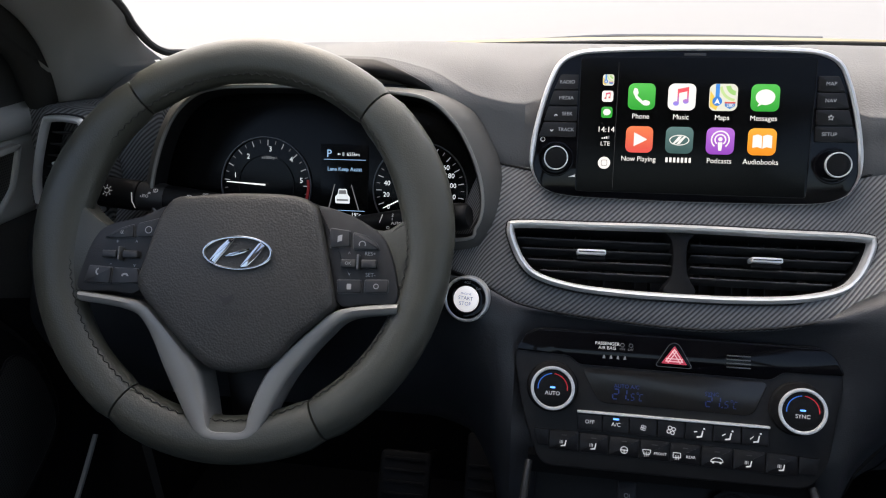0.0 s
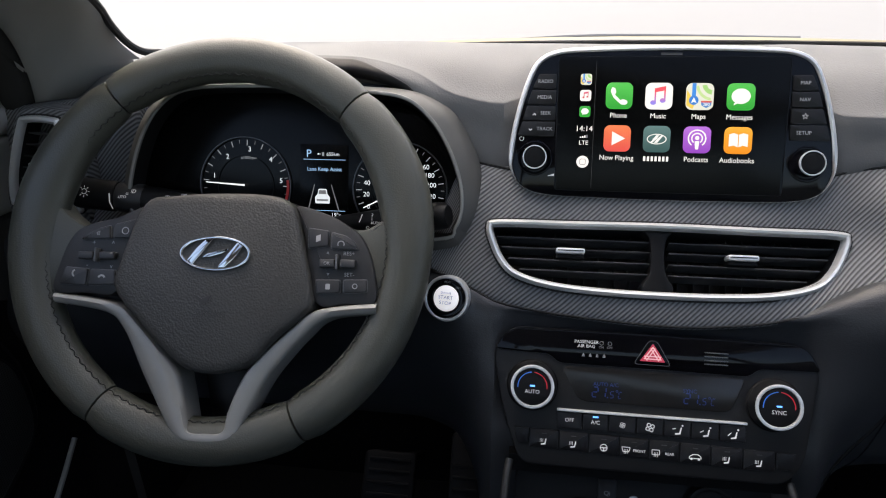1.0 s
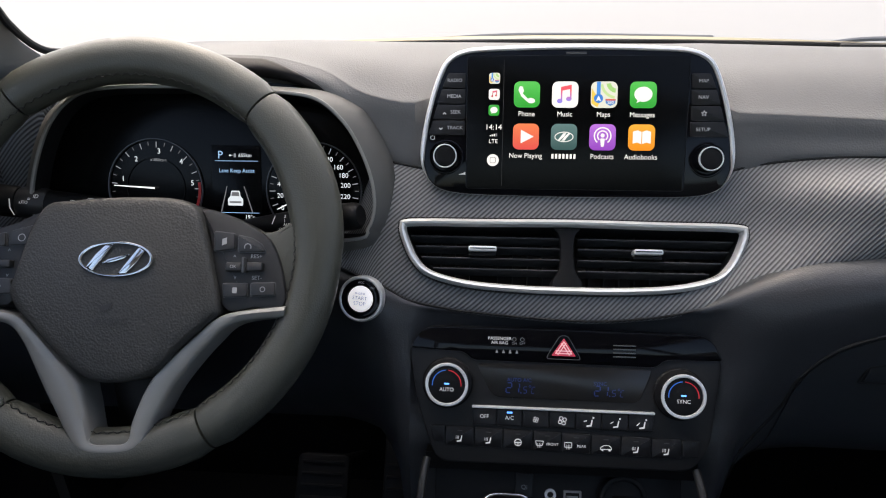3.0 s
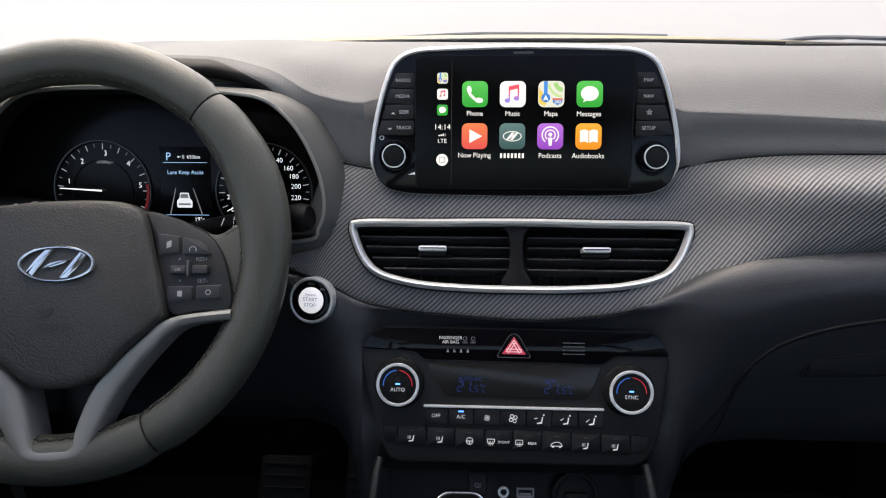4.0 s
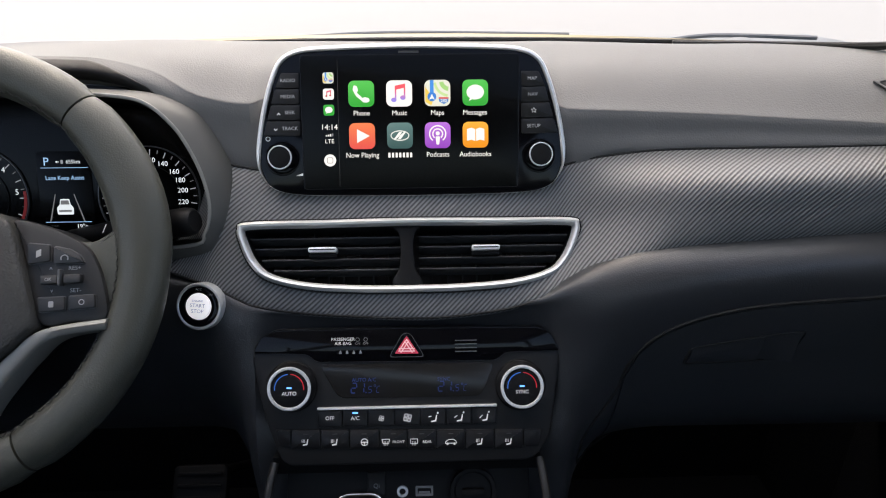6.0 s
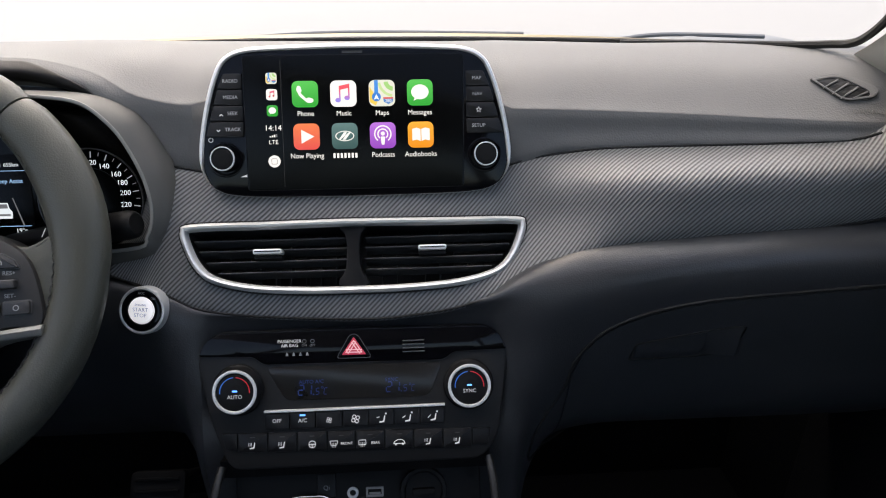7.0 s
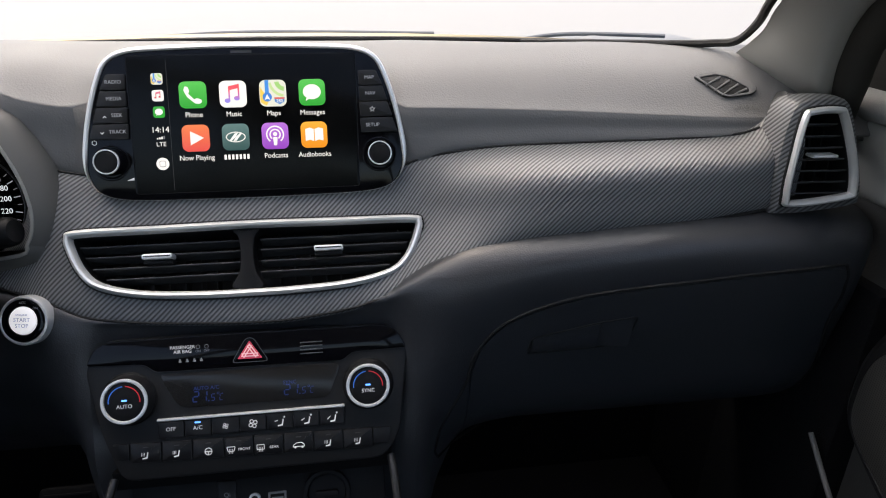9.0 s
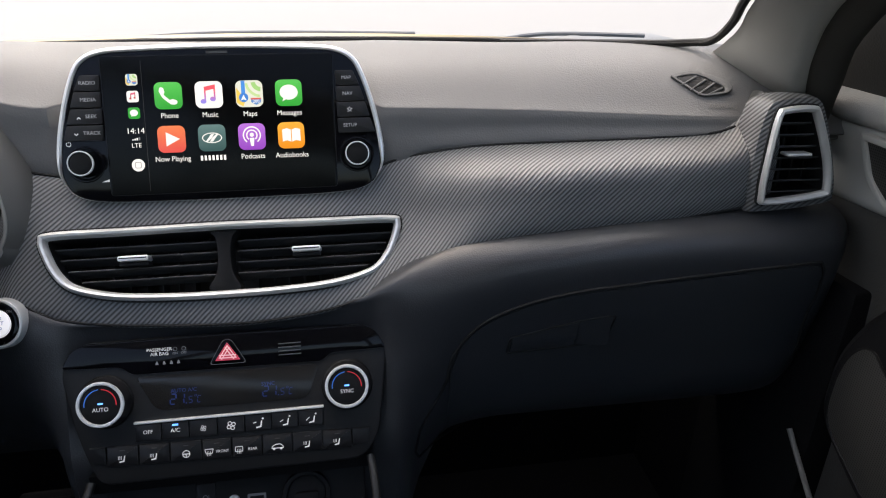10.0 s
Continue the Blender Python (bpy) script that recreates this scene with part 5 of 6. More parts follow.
# hard keys either side
LEGENDS = {-1: ("RADIO", "MEDIA", "SEEK", "TRACK"), 1: ("MAP", "NAV", "", "SETUP")}
for s in (-1, 1):
    for k, s_ in enumerate(LEGENDS[s]):
        v0, v1 = 0.0648 - 0.0147 * k, 0.0648 - 0.0147 * (k + 1)
        e0, e1 = 0.1222 + 0.0040 * k - (0.002 if k == 0 else 0), 0.1222 + 0.0040 * (k + 1)
        pts = [(s * 0.1040, v1 + 0.0006), (s * e1, v1 + 0.0006), (s * e0, v0 - 0.0004), (s * 0.1036, v0 - 0.0004)]
        if s < 0:
            pts = pts[::-1]
        key = part("key", slab(corners(pts, 0.0014, 3), 0.003, 0.0050, 0.0007), KEYBLACK, unit)
        bar("notch", s * 0.1130, v1 + 0.0011, 0.0120, 0.0006, 0.0049, DARK, key)
        if s_:
            text("key_label", s_, 0.0046, KEYPRINT, key, s * (0.1140 + 0.0004 * k) + (0.0020 if k > 1 and s < 0 else 0), (v0 + v1) / 2, 0.0051)
        else:
            pts = [((0.0030 if i % 2 == 0 else 0.0013) * math.sin(i * math.pi / 5) + 0.1155, (v0 + v1) / 2 + (0.0030 if i % 2 == 0 else 0.0013) * math.cos(i * math.pi / 5)) for i in range(10)]
            part("star", ring(pts[::-1], inset(pts[::-1], 0.0005), 0.0049, 0.0052, 0.00003), PAINT, key, smooth=False)
for pts in ([(-0.1250, 0.0262), (-0.1232, 0.0280), (-0.1214, 0.0262), (-0.1220, 0.0257), (-0.1232, 0.0269), (-0.1244, 0.0257)], [(-0.1282, 0.0130), (-0.1264, 0.0112), (-0.1246, 0.0130), (-0.1252, 0.0135), (-0.1264, 0.0123), (-0.1276, 0.0135)]):
    poly("chevron", pts, 0.0051, PAINT, fcp)
part("power_icon", arc_strip(-0.1342, 0.0042, 0.0017, 0.0022, 120, 420, 0.0035), PAINT, fcp)
bar("power_stroke", -0.1342, 0.0064, 0.0005, 0.0022, 0.0035, PAINT, fcp)
poly("volume_wedge", [(-0.1090, -0.0305), (-0.1025, -0.0305), (-0.1025, -0.0280)], 0.0035, PAINT, fcp)


def knob(parent, u, v, r, h, base=0.0):
    k = part("knob", loft([lift(circle(u, v, q), w) for q, w in ((r * 1.02, base), (r * 1.02, base + h * 0.45), (r, base + h * 0.7), (r * 0.93, base + h * 0.92))]), GLOSS, parent, "black rotary knob")
    part("knob_ring", ring(circle(u, v, r * 0.96), circle(u, v, r * 0.85), base + h * 0.6, base + h, 0.0006), SILVER, k, "bright silver ring")
    part("knob_cap", dome(circle(u, v, r * 0.828), base + h * 0.5, base + h * 0.94, 0.0006, (u, v), 3, 0.0006), HARD, k, "matt black cap")
    return k


for s in (-1, 1):
    u = s * 0.1208 - 0.0005
    part("knob_well", ring(circle(u, -0.0140, 0.0165), circle(u, -0.0140, 0.0128), 0.002, 0.0042, 0.0008), GLOSS, unit, "recess round the knob")
    knob(unit, u, -0.0140, 0.0116, 0.013, 0.003)

# ---- centre air vents ----
VE = VENT_FRAME
vent = thing("centre_air_vent", "wide twin air vent with satin silver surround and black slats", "air vent", VE)
vout = vent_outline
vin = inset(vout, 0.0070)
part("surround", loft([lift(vout, -0.006), lift(vout, 0.0015), lift(inset(vout, 0.0008), 0.0042), lift(inset(vout, 0.0030), 0.0060), lift(inset(vout, 0.0050), 0.0052), lift(inset(vout, 0.0064), 0.0020), lift(vin, -0.0025)], cap0=False, cap1=False), SILVER, vent, "satin silver surround")
part("gap", ring(inset(vout, -0.0016), inset(vout, 0.0005), -0.012, 0.0008, 0.0003), RUBBER, vent, "dark shadow gap round the surround")
part("housing", loft([lift(inset(vin, -0.001), -0.003), lift(vin, -0.05)], cap0=False, cap1=True), DARK, vent, "black vent housing")


def half_width(v):
    vs = [p for p in vin if p[0] > 0]
    best = sorted(vs, key=lambda p: abs(p[1] - v))[:2]
    return min(p[0] for p in best)


for s in (-1, 1):
    for v in (0.0125, 0.0028, -0.0078, -0.0180):
        w = half_width(v) - 0.0005
        a, b = (0.0085, w) if s > 0 else (-w, -0.0085)
        sec = rrect(0, 0, 0.0150, 0.0016, 0.0007, 3)
        rot = [(p[0] * math.cos(0.35) - p[1] * math.sin(0.35), p[0] * math.sin(0.35) + p[1] * math.cos(0.35)) for p in sec]
        part("slat", loft([[(x, v + q[1], -0.014 + q[0]) for q in rot] for x in (a, b)]), SLAT, vent)
    for k in range(9):
        x = s * (0.022 + 0.0145 * k)
        top, bot = 0.0225, -0.028
        part("guide_vane", loft([lift(rrect(x, (top + bot) / 2, 0.0012, top - bot, 0.0004, 2), -0.048), lift(rrect(x, (top + bot) / 2, 0.0012, top - bot, 0.0004, 2), -0.030)]), DARK, vent)
    tabu = -0.0812 + 0.0 if s < 0 else 0.0713
    tab = part("tab", slab(rrect(tabu, 0.0028, 0.0265, 0.0050, 0.0018), -0.010, 0.0030, 0.0012), SILVER, vent, "chrome slat tab")
    part("tab_groove", slab(rrect(tabu, 0.0030, 0.0235, 0.0010, 0.0004), 0.0025, 0.0033, 0.0002), HARD, tab)
    part("tab_foot", slab(rrect(tabu, -0.0020, 0.0255, 0.0040, 0.0012), -0.012, -0.001, 0.001), HARD, tab)
post = spline([(-0.0145, 0.0240), (-0.0105, 0.0175), (-0.0085, 0.0040), (-0.0098, -0.0150), (-0.0160, -0.0300), (0.0110, -0.0302), (0.0048, -0.0150), (0.0032, 0.0040), (0.0052, 0.0175), (0.0090, 0.0238)], 4)
part("centre_post", slab(post, -0.02, 0.0005, 0.0015), HARD, vent, "black post between the vents")

# ---- climate control panel ----
AC = plane(0.0010, 0.4855, 0.6855, 27.5)
ac = thing("climate_panel", "black climate control panel with two ringed dials and rows of keys", "climate panel", AC)
PANEL = grain(material("satin_black_panel", (0.010, 0.010, 0.0106), 0.48, spec=0.3), 0.0009, 0.0001, 0.1, 0.3)
aco = corners([(-0.1150, -0.0880), (0.1175, -0.0870), (0.1330, -0.0640), (0.1440, 0.0120), (0.1350, 0.0305), (0.1235, 0.0375), (0.0, 0.0388), (-0.1235, 0.0382), (-0.1350, 0.0310), (-0.1440, 0.0120), (-0.1320, -0.0450)],
              [0.012, 0.012, 0.01, 0.008, 0.006, 0.006, 0.02, 0.006, 0.006, 0.008, 0.02], 4)
part("body", slab(aco, -0.03, 0.001, 0.0025), PANEL, ac, "satin black panel")
gl = corners([(-0.1425, 0.0170), (-0.0920, 0.0150), (-0.0835, 0.0075), (0.0835, 0.0062), (0.0920, 0.0135), (0.1435, 0.0142), (0.1352, 0.0300), (0.1240, 0.0368), (0.0, 0.0380), (-0.1238, 0.0375), (-0.1352, 0.0308)],
             [0.004, 0.005, 0.005, 0.005, 0.005, 0.004, 0.005, 0.005, 0.02, 0.005, 0.005], 4)
glp = part("gloss_strip", slab(gl, -0.001, 0.0032, 0.0012), GLOSS, ac, "piano-black strip")
part("chrome_line", tube(lift([(p[0], p[1]) for p in gl][0:26:1], 0.0016), 0.00035, 5), EDGE, ac, "fine bright line")
dsp = part("display", slab(corners([(-0.0640, -0.0262), (0.0690, -0.0270), (0.0820, 0.0045), (-0.0815, 0.0055)], 0.008), -0.001, 0.0018, 0.0006), LCDGLASS := grain(material("lcd_glass", (0.016, 0.0145, 0.0135), 0.24, spec=0.5), 0.01, 0.00001, 0.15, 0.05, 0.03, pebble=False), ac, "smoked display")


def seg(s, u, v, h, parent, mat):
    """Seven-segment digits built from bars."""
    on = {"2": "abged", "1": "bc", "5": "afgcd", "C": "afed"}
    w, t = h * 0.5, h * 0.11
    where = {"a": (0, h / 2, 1), "g": (0, 0, 1), "d": (0, -h / 2, 1), "b": (w / 2, h / 4, 0), "c": (w / 2, -h / 4, 0), "e": (-w / 2, -h / 4, 0), "f": (-w / 2, h / 4, 0)}
    for k in on[s]:
        x, y, flat = where[k]
        x += 0.15 * y
        bar("segment", u + x, v + y, (w - t) if flat else t, t if flat else (h / 2 - t), 0.0019, mat, parent, 0.0001)


for u in (-0.0495, 0.0315):
    seg("2", u, -0.0170, 0.0090, dsp, LCDBLUE)
    seg("1", u + 0.0072, -0.0170, 0.0090, dsp, LCDBLUE)
    bar("point", u + 0.0112, -0.0213, 0.0011, 0.0011, 0.0019, LCDBLUE, dsp)
    seg("5", u + 0.0150, -0.0186, 0.0058, dsp, LCDBLUE)
    text("degree", "°", 0.008, LCDBLUE, dsp, u + 0.0195, -0.0175, 0.0019)
    seg("C", u + 0.0225, -0.0186, 0.0058, dsp, LCDBLUE)
text("display_word", "AUTO A/C", 0.0048, LCDBLUE, dsp, -0.0400, -0.0098, 0.0019)
text("display_word", "SYNC", 0.0048, LCDBLUE, dsp, 0.0340, -0.0105, 0.0019)
for u, v, word in ((-0.1068, -0.0146, "AUTO"), (0.1055, -0.0172, "SYNC")):
    part("dial_base", dome(circle(u, v, 0.0242), -0.002, 0.0035, 0.001, (u, v), 3, 0.003), HARD, ac, "raised round dial base")
    k = part("dial", loft([lift(circle(u, v, q, 56), w) for q, w in ((0.0228, 0.002), (0.0222, 0.0040), (0.0206, 0.0112), (0.0200, 0.0128), (0.0172, 0.0128), (0.0165, 0.0120))], cap1=True), KEYBLACK, ac, "black temperature dial")
    part("dial_ring", ring(circle(u, v, 0.0199, 56), circle(u, v, 0.0169, 56), 0.011, 0.0144, 0.0008), SILVER, k, "satin silver ring")
    part("dial_cap", slab(circle(u, v, 0.0166, 48), 0.010, 0.0132, 0.0004), HARD, k, "black dial cap")
    part("blue_arc", arc_strip(u, v, 0.0128, 0.0136, 95, 185, 0.0132), ARCBLUE, k)
    part("red_arc", arc_strip(u, v, 0.0128, 0.0136, -5, 85, 0.0132), ARCRED, k)
    poly("led", rrect(u, v + 0.0008, 0.0046, 0.0015, 0.0005, 2), 0.0132, LEDBLUE, k)
    text("dial_word", word, 0.0048, PAINT, k, u, v - 0.0045, 0.0133)
# hazard switch
hz = part("hazard_switch", slab(corners([(-0.0150, 0.0122), (0.0150, 0.0120), (0.0028, 0.0318), (-0.0028, 0.0318)], 0.003), 0.002, 0.0042, 0.0008), GLOSS, ac, "hazard warning switch")
poly("hazard_triangle", corners([(-0.0112, 0.0142), (0.0112, 0.0140), (0.0, 0.0305)], 0.001, 2), 0.0043, HAZRED, hz)
tri = corners([(-0.0082, 0.0160), (0.0082, 0.0158), (0.0, 0.0282)], 0.0008, 2)
part("hazard_line", ring(tri, inset(tri, 0.0010), 0.0044, 0.0047, 0.00005), HAZPALE, hz)
tri = inset(tri, 0.0024)
part("hazard_line", ring(tri, inset(tri, 0.0009), 0.0044, 0.0047, 0.00005), HAZPALE, hz)
part("hazard_edge", ring(corners([(-0.0168, 0.0108), (0.0168, 0.0106), (0.0036, 0.0332), (-0.0036, 0.0332)], 0.004), corners([(-0.0160, 0.0114), (0.0160, 0.0112), (0.0033, 0.0326), (-0.0033, 0.0326)], 0.004), 0.0025, 0.0037, 0.0001), EDGE, hz)
text("warning_words", "PASSENGER", 0.0042, PAINT, glp, -0.0590, 0.0282, 0.0033)
text("warning_words", "AIR BAG", 0.0042, PAINT, glp, -0.0590, 0.0243, 0.0033)
for k in range(2):
    part("lamp_icon", ring(circle(-0.0455 + 0.0075 * k, 0.0278, 0.0019, 14), circle(-0.0455 + 0.0075 * k, 0.0278, 0.0015, 14), 0.003, 0.0034, 0.0001), DIMPRINT, glp)
    text("lamp_word", ("ON", "OFF")[k], 0.0030, DIMPRINT, glp, -0.0455 + 0.0075 * k, 0.0240, 0.0033)
for k in range(4):
    u = -0.0615 + 0.0062 * k
    poly("belt_icon", [(u - 0.0014, 0.0148), (u + 0.0014, 0.0148), (u + 0.0007, 0.0172), (u, 0.0182), (u - 0.0007, 0.0172)], 0.0033, DIMPRINT, glp)
for k in range(4):
    part("sensor_slit", slab(rrect(0.0552, 0.0150 + 0.0034 * k, 0.0205, 0.0011, 0.0004, 2), 0.002, 0.0037, 0.0002), EDGE, glp)
# key rows
part("key_strip", slab(rrect(-0.0002, -0.0353, 0.1665, 0.0024, 0.0008), -0.001, 0.0045, 0.0008), SILVER, ac, "satin silver strip over the keys")
edges = [-0.0832, -0.0602, -0.0366, -0.0121, 0.0119, 0.0356, 0.0596, 0.0826]
row1 = []
for a, b in zip(edges, edges[1:]):
    row1.append(part("key", slab(rrect((a + b) / 2, -0.0445, b - a - 0.0006, 0.0152, 0.0012, 3), -0.002, 0.0035, 0.0010), KEYBLACK, ac))


def icon_fan(k, u, v, r):
    for i in range(4):
        a = i * math.pi / 2 + 0.5
        part("blade", ring(circle(u + r * 0.6 * math.cos(a), v + r * 0.6 * math.sin(a), r * 0.48, 12), circle(u + r * 0.6 * math.cos(a), v + r * 0.6 * math.sin(a), r * 0.30, 12), 0.0034, 0.0037, 0.00005), PAINT, k)


def icon_seat(k, u, v, s, w=0.0036):
    poly("icon", corners([(u + 0.0022 * s, v + 0.0045 * s), (u + 0.0036 * s, v + 0.0045 * s), (u + 0.0022 * s, v - 0.0036 * s), (u - 0.0040 * s, v - 0.0044 * s), (u - 0.0042 * s, v - 0.0028 * s), (u + 0.0008 * s, v - 0.0018 * s)], 0.0005, 2), w, PAINT, k)


text("key_word", "OFF", 0.0048, PAINT, row1[0], -0.0717, -0.0440, 0.0036)
text("key_word", "A/C", 0.0050, PAINT, row1[1], -0.0484, -0.0445, 0.0036)
poly("led", rrect(-0.0484, -0.0395, 0.0052, 0.0016, 0.0005, 2), 0.0036, LEDBLUE, row1[1])
icon_fan(row1[2], -0.0243, -0.0450, 0.0026)
icon_fan(row1[3], -0.0001, -0.0450, 0.0040)
for k, u in ((4, 0.0237), (5, 0.0476), (6, 0.0711)):
    icon_seat(row1[k], u + 0.001, -0.0462, 0.75)
    part("head", slab(circle(u + 0.0042, -0.0412, 0.0009, 10), 0.0034, 0.0037, 0.00005), PAINT, row1[k])
    poly("flow", [(u - 0.0042, -0.0470 + 0.001 * (6 - k)), (u - 0.0016, -0.0444), (u - 0.0016, -0.0436), (u - 0.0046, -0.0462 + 0.001 * (6 - k))], 0.0036, PAINT, row1[k])
edges = [-0.1225, -0.1077, -0.0805, -0.0540, -0.0264, -0.0006, 0.0262, 0.0531, 0.0802, 0.1073, 0.1250]
row2 = []
for i, (a, b) in enumerate(zip(edges, edges[1:])):
    va, vb = -0.0535 - 0.0010 * i * 0.5, -0.0535 - 0.0010 * (i + 1) * 0.5
    h = 0.0175 if 0 < i < 9 else 0.015
    row2.append(part("key", slab(corners([(a + (0.004 if i == 0 else 0.0003), va - h), (b - (0.003 if i == 9 else 0.0003), vb - h), (b - 0.0003, vb), (a + 0.0003, va)], 0.0012, 3), -0.002, 0.0030, 0.0010), KEYBLACK, ac))
for i in range(1, 9):
    u, v = (edges[i] + edges[i + 1]) / 2, -0.0650 - 0.0005 * i
    k = row2[i]
    bar("mark", u, v + 0.0075, 0.0045, 0.0007, 0.0031, DIMPRINT2 := material("key_mark", (0.05, 0.05, 0.05), 0.5), k)
    if i in (1, 2, 7, 8):
        icon_seat(k, u, v, 0.68, 0.0031)
        for q in (-1, 0, 1):
            bar("heat_wave", u - 0.0022 + q * 0.0012, v + 0.0012, 0.0004, 0.0030, 0.0031, PAINT, k)
    elif i == 3:
        part("icon", ring(circle(u, v, 0.0034, 18), circle(u, v, 0.0027, 18), 0.0028, 0.0032, 0.00005), PAINT, k)
        bar("icon_spoke", u, v, 0.0055, 0.0009, 0.0031, PAINT, k)
        bar("icon_spoke", u, v - 0.0015, 0.0009, 0.003, 0.0031, PAINT, k)
    elif i in (4, 5):
        fr = corners([(u - 0.0098, v - 0.0016), (u - 0.0042, v - 0.0016), (u - 0.0030, v + 0.0030), (u - 0.0110, v + 0.0030)], 0.0008, 2) if i == 4 else rrect(u - 0.0072, v + 0.0008, 0.0070, 0.0048, 0.0006, 2)
        part("icon", ring(fr, inset(fr, 0.0006), 0.0028, 0.0032, 0.00005), PAINT, k)
        for q in (-1, 0, 1):
            bar("icon_wave", u - 0.0071 + q * 0.0014, v - 0.0012, 0.0004, 0.0042, 0.0031, PAINT, k)
        text("key_word", "FRONT" if i == 4 else "REAR", 0.0034, PAINT, k, u + 0.0048, v, 0.0031)
    elif i == 6:
        fr = corners([(u - 0.0056, v - 0.0016), (u + 0.0056, v - 0.0016), (u + 0.0050, v + 0.0008), (u + 0.0026, v + 0.0026), (u - 0.0018, v + 0.0026), (u - 0.0050, v + 0.0006)], 0.0006, 2)
        part("icon", ring(fr, inset(fr, 0.0007), 0.0028, 0.0032, 0.00005), PAINT, k)
        for q in (-1, 1):
            part("icon_wheel", slab(circle(u + q * 0.0032, v - 0.0018, 0.0011, 10), 0.0029, 0.0033, 0.00005), PAINT, k)

# ---- start button ----
ST = plane(-0.190, 0.514, 0.740, 24, -8)
start = thing("start_button", "white engine start button in a silver-edged black ring", "start button", ST)
part("ring", loft([lift(circle(0, 0, q, 56), w) for q, w in ((0.0222, -0.02), (0.0222, 0.0030), (0.0214, 0.0046), (0.0200, 0.0050), (0.0188, 0.0040))], cap1=True), SILVER, start, "satin silver ring")
part("collar", ring(circle(0, 0, 0.0190, 48), circle(0, 0, 0.0125, 48), 0.001, 0.0055, 0.0012), GLOSS, start, "black collar")
sb = part("button", dome(circle(0, 0, 0.0122, 48), 0.001, 0.0060, 0.0005, (0, 0), 3, 0.0010), STARTWHITE, start, "lit white push button")
STPRINT = material("start_print", (0.25, 0.27, 0.42), 0.5)
for s_, v, z in (("ENGINE", 0.0052, 0.0030), ("START", 0.0008, 0.0050), ("STOP", -0.0044, 0.0050)):
    text("button_word", s_, z, STPRINT, sb, 0, v, 0.0067)
text("collar_word", "ACC", 0.0030, DIMPRINT, start, 0, 0.0158, 0.0056)
text("collar_word", "ON", 0.0030, DIMPRINT, start, 0.0112, 0.0112, 0.0056)


# ---- side vents in woven pods ----
def side_vent(right):
    s = 1 if right else -1
    m = plane(side(0.543 if right else 0.560, right), 0.495, 0.866, 4, -4 * s)
    v = thing("side_air_vent", "tall side air vent with silver surround in a woven trim pod", "air vent", m, group="side air vents")

    def f(pts):
        pts = [((p[0] - 0.012 * (p[1] + 0.042) / 0.087) * s, p[1]) for p in pts]
        return pts if right else pts[::-1]

    base = [(-0.0425, -0.034), (-0.0365, -0.0450), (0.019, -0.0385), (0.0275, -0.030), (0.0250, 0.000), (0.0125, 0.041), (0.0050, 0.0475), (-0.020, 0.0462), (-0.029, 0.039), (-0.0375, 0.000)]
    o = f(spline(base, 4))
    i = inset(o, 0.0062)
    part("surround", loft([lift(o, -0.012), lift(o, 0.0005), lift(inset(o, 0.0008), 0.0030), lift(inset(o, 0.0028), 0.0042), lift(inset(o, 0.0050), 0.0026), lift(i, 0.0002), lift(i, -0.0030)], cap0=False, cap1=False), SILVER, v, "satin silver surround")
    part("housing", loft([lift(inset(i, -0.0008), -0.0025), lift(i, -0.042)], cap0=False), DARK, v, "black vent housing")
    pod = f(spline([(-0.050, -0.046), (-0.042, -0.056), (0.026, -0.049), (0.038, -0.036), (0.034, 0.000), (0.022, 0.046), (0.009, 0.0555), (-0.019, 0.0550), (-0.036, 0.045), (-0.0480, 0.000)], 4))
    part("pod", loft([lift([(p[0] * 1.0, p[1] * 0.97) for p in pod], -0.040), lift(pod, -0.022), lift(inset(pod, 0.0012), -0.012), lift(inset(pod, 0.0030), -0.006), lift(inset(o, -0.0006), -0.003)], cap0=False, cap1=False), PODWEAVE, v, "woven-pattern pod")
    part("gap", ring(inset(o, -0.0014), inset(o, 0.0004), -0.010, -0.0015, 0.0003), RUBBER, v, "dark shadow gap")
    for k in range(7):
        q = -0.0355 + 0.0108 * k
        xs = [p for p in i if abs(p[1] - q) < 0.006]
        a, b = min(p[0] for p in xs) + 0.001, max(p[0] for p in xs) - 0.001
        sec = rrect(0, 0, 0.0130, 0.0015, 0.0006, 3)
        rot = [(p[0] * math.cos(0.3) - p[1] * math.sin(0.3), p[0] * math.sin(0.3) + p[1] * math.cos(0.3)) for p in sec]
        part("slat", loft([[(x, q + r[1], -0.013 + r[0]) for r in rot] for x in (a, b)]), SLAT, v)
    for k in range(4):
        x = s * (-0.024 + 0.012 * k)
        part("guide_vane", loft([lift(rrect(x, 0.0, 0.0012, 0.076 - 0.008 * k, 0.0004, 2), -0.040), lift(rrect(x, 0.0, 0.0012, 0.076 - 0.008 * k, 0.0004, 2), -0.026)]), DARK, v)
    part("tab", slab(rrect(-s * 0.012, 0.0030, 0.0240, 0.0028, 0.0010), -0.010, 0.0022, 0.001), SILVER, v, "chrome slat tab")
    return v


side_vent(True)
pushed(side_vent(False), LEFT)


# ---- defroster outlets on the pad ----
def pad_z(x, y):
    pts = stations(PAD_SECTIONS, [x], 14)[0]
    for a, b in zip(pts[8:], pts[9:]):
        if b[1] <= y <= a[1]:
            return a[2] + (b[2] - a[2]) * (a[1] - y) / (a[1] - b[1])
    return 0.93


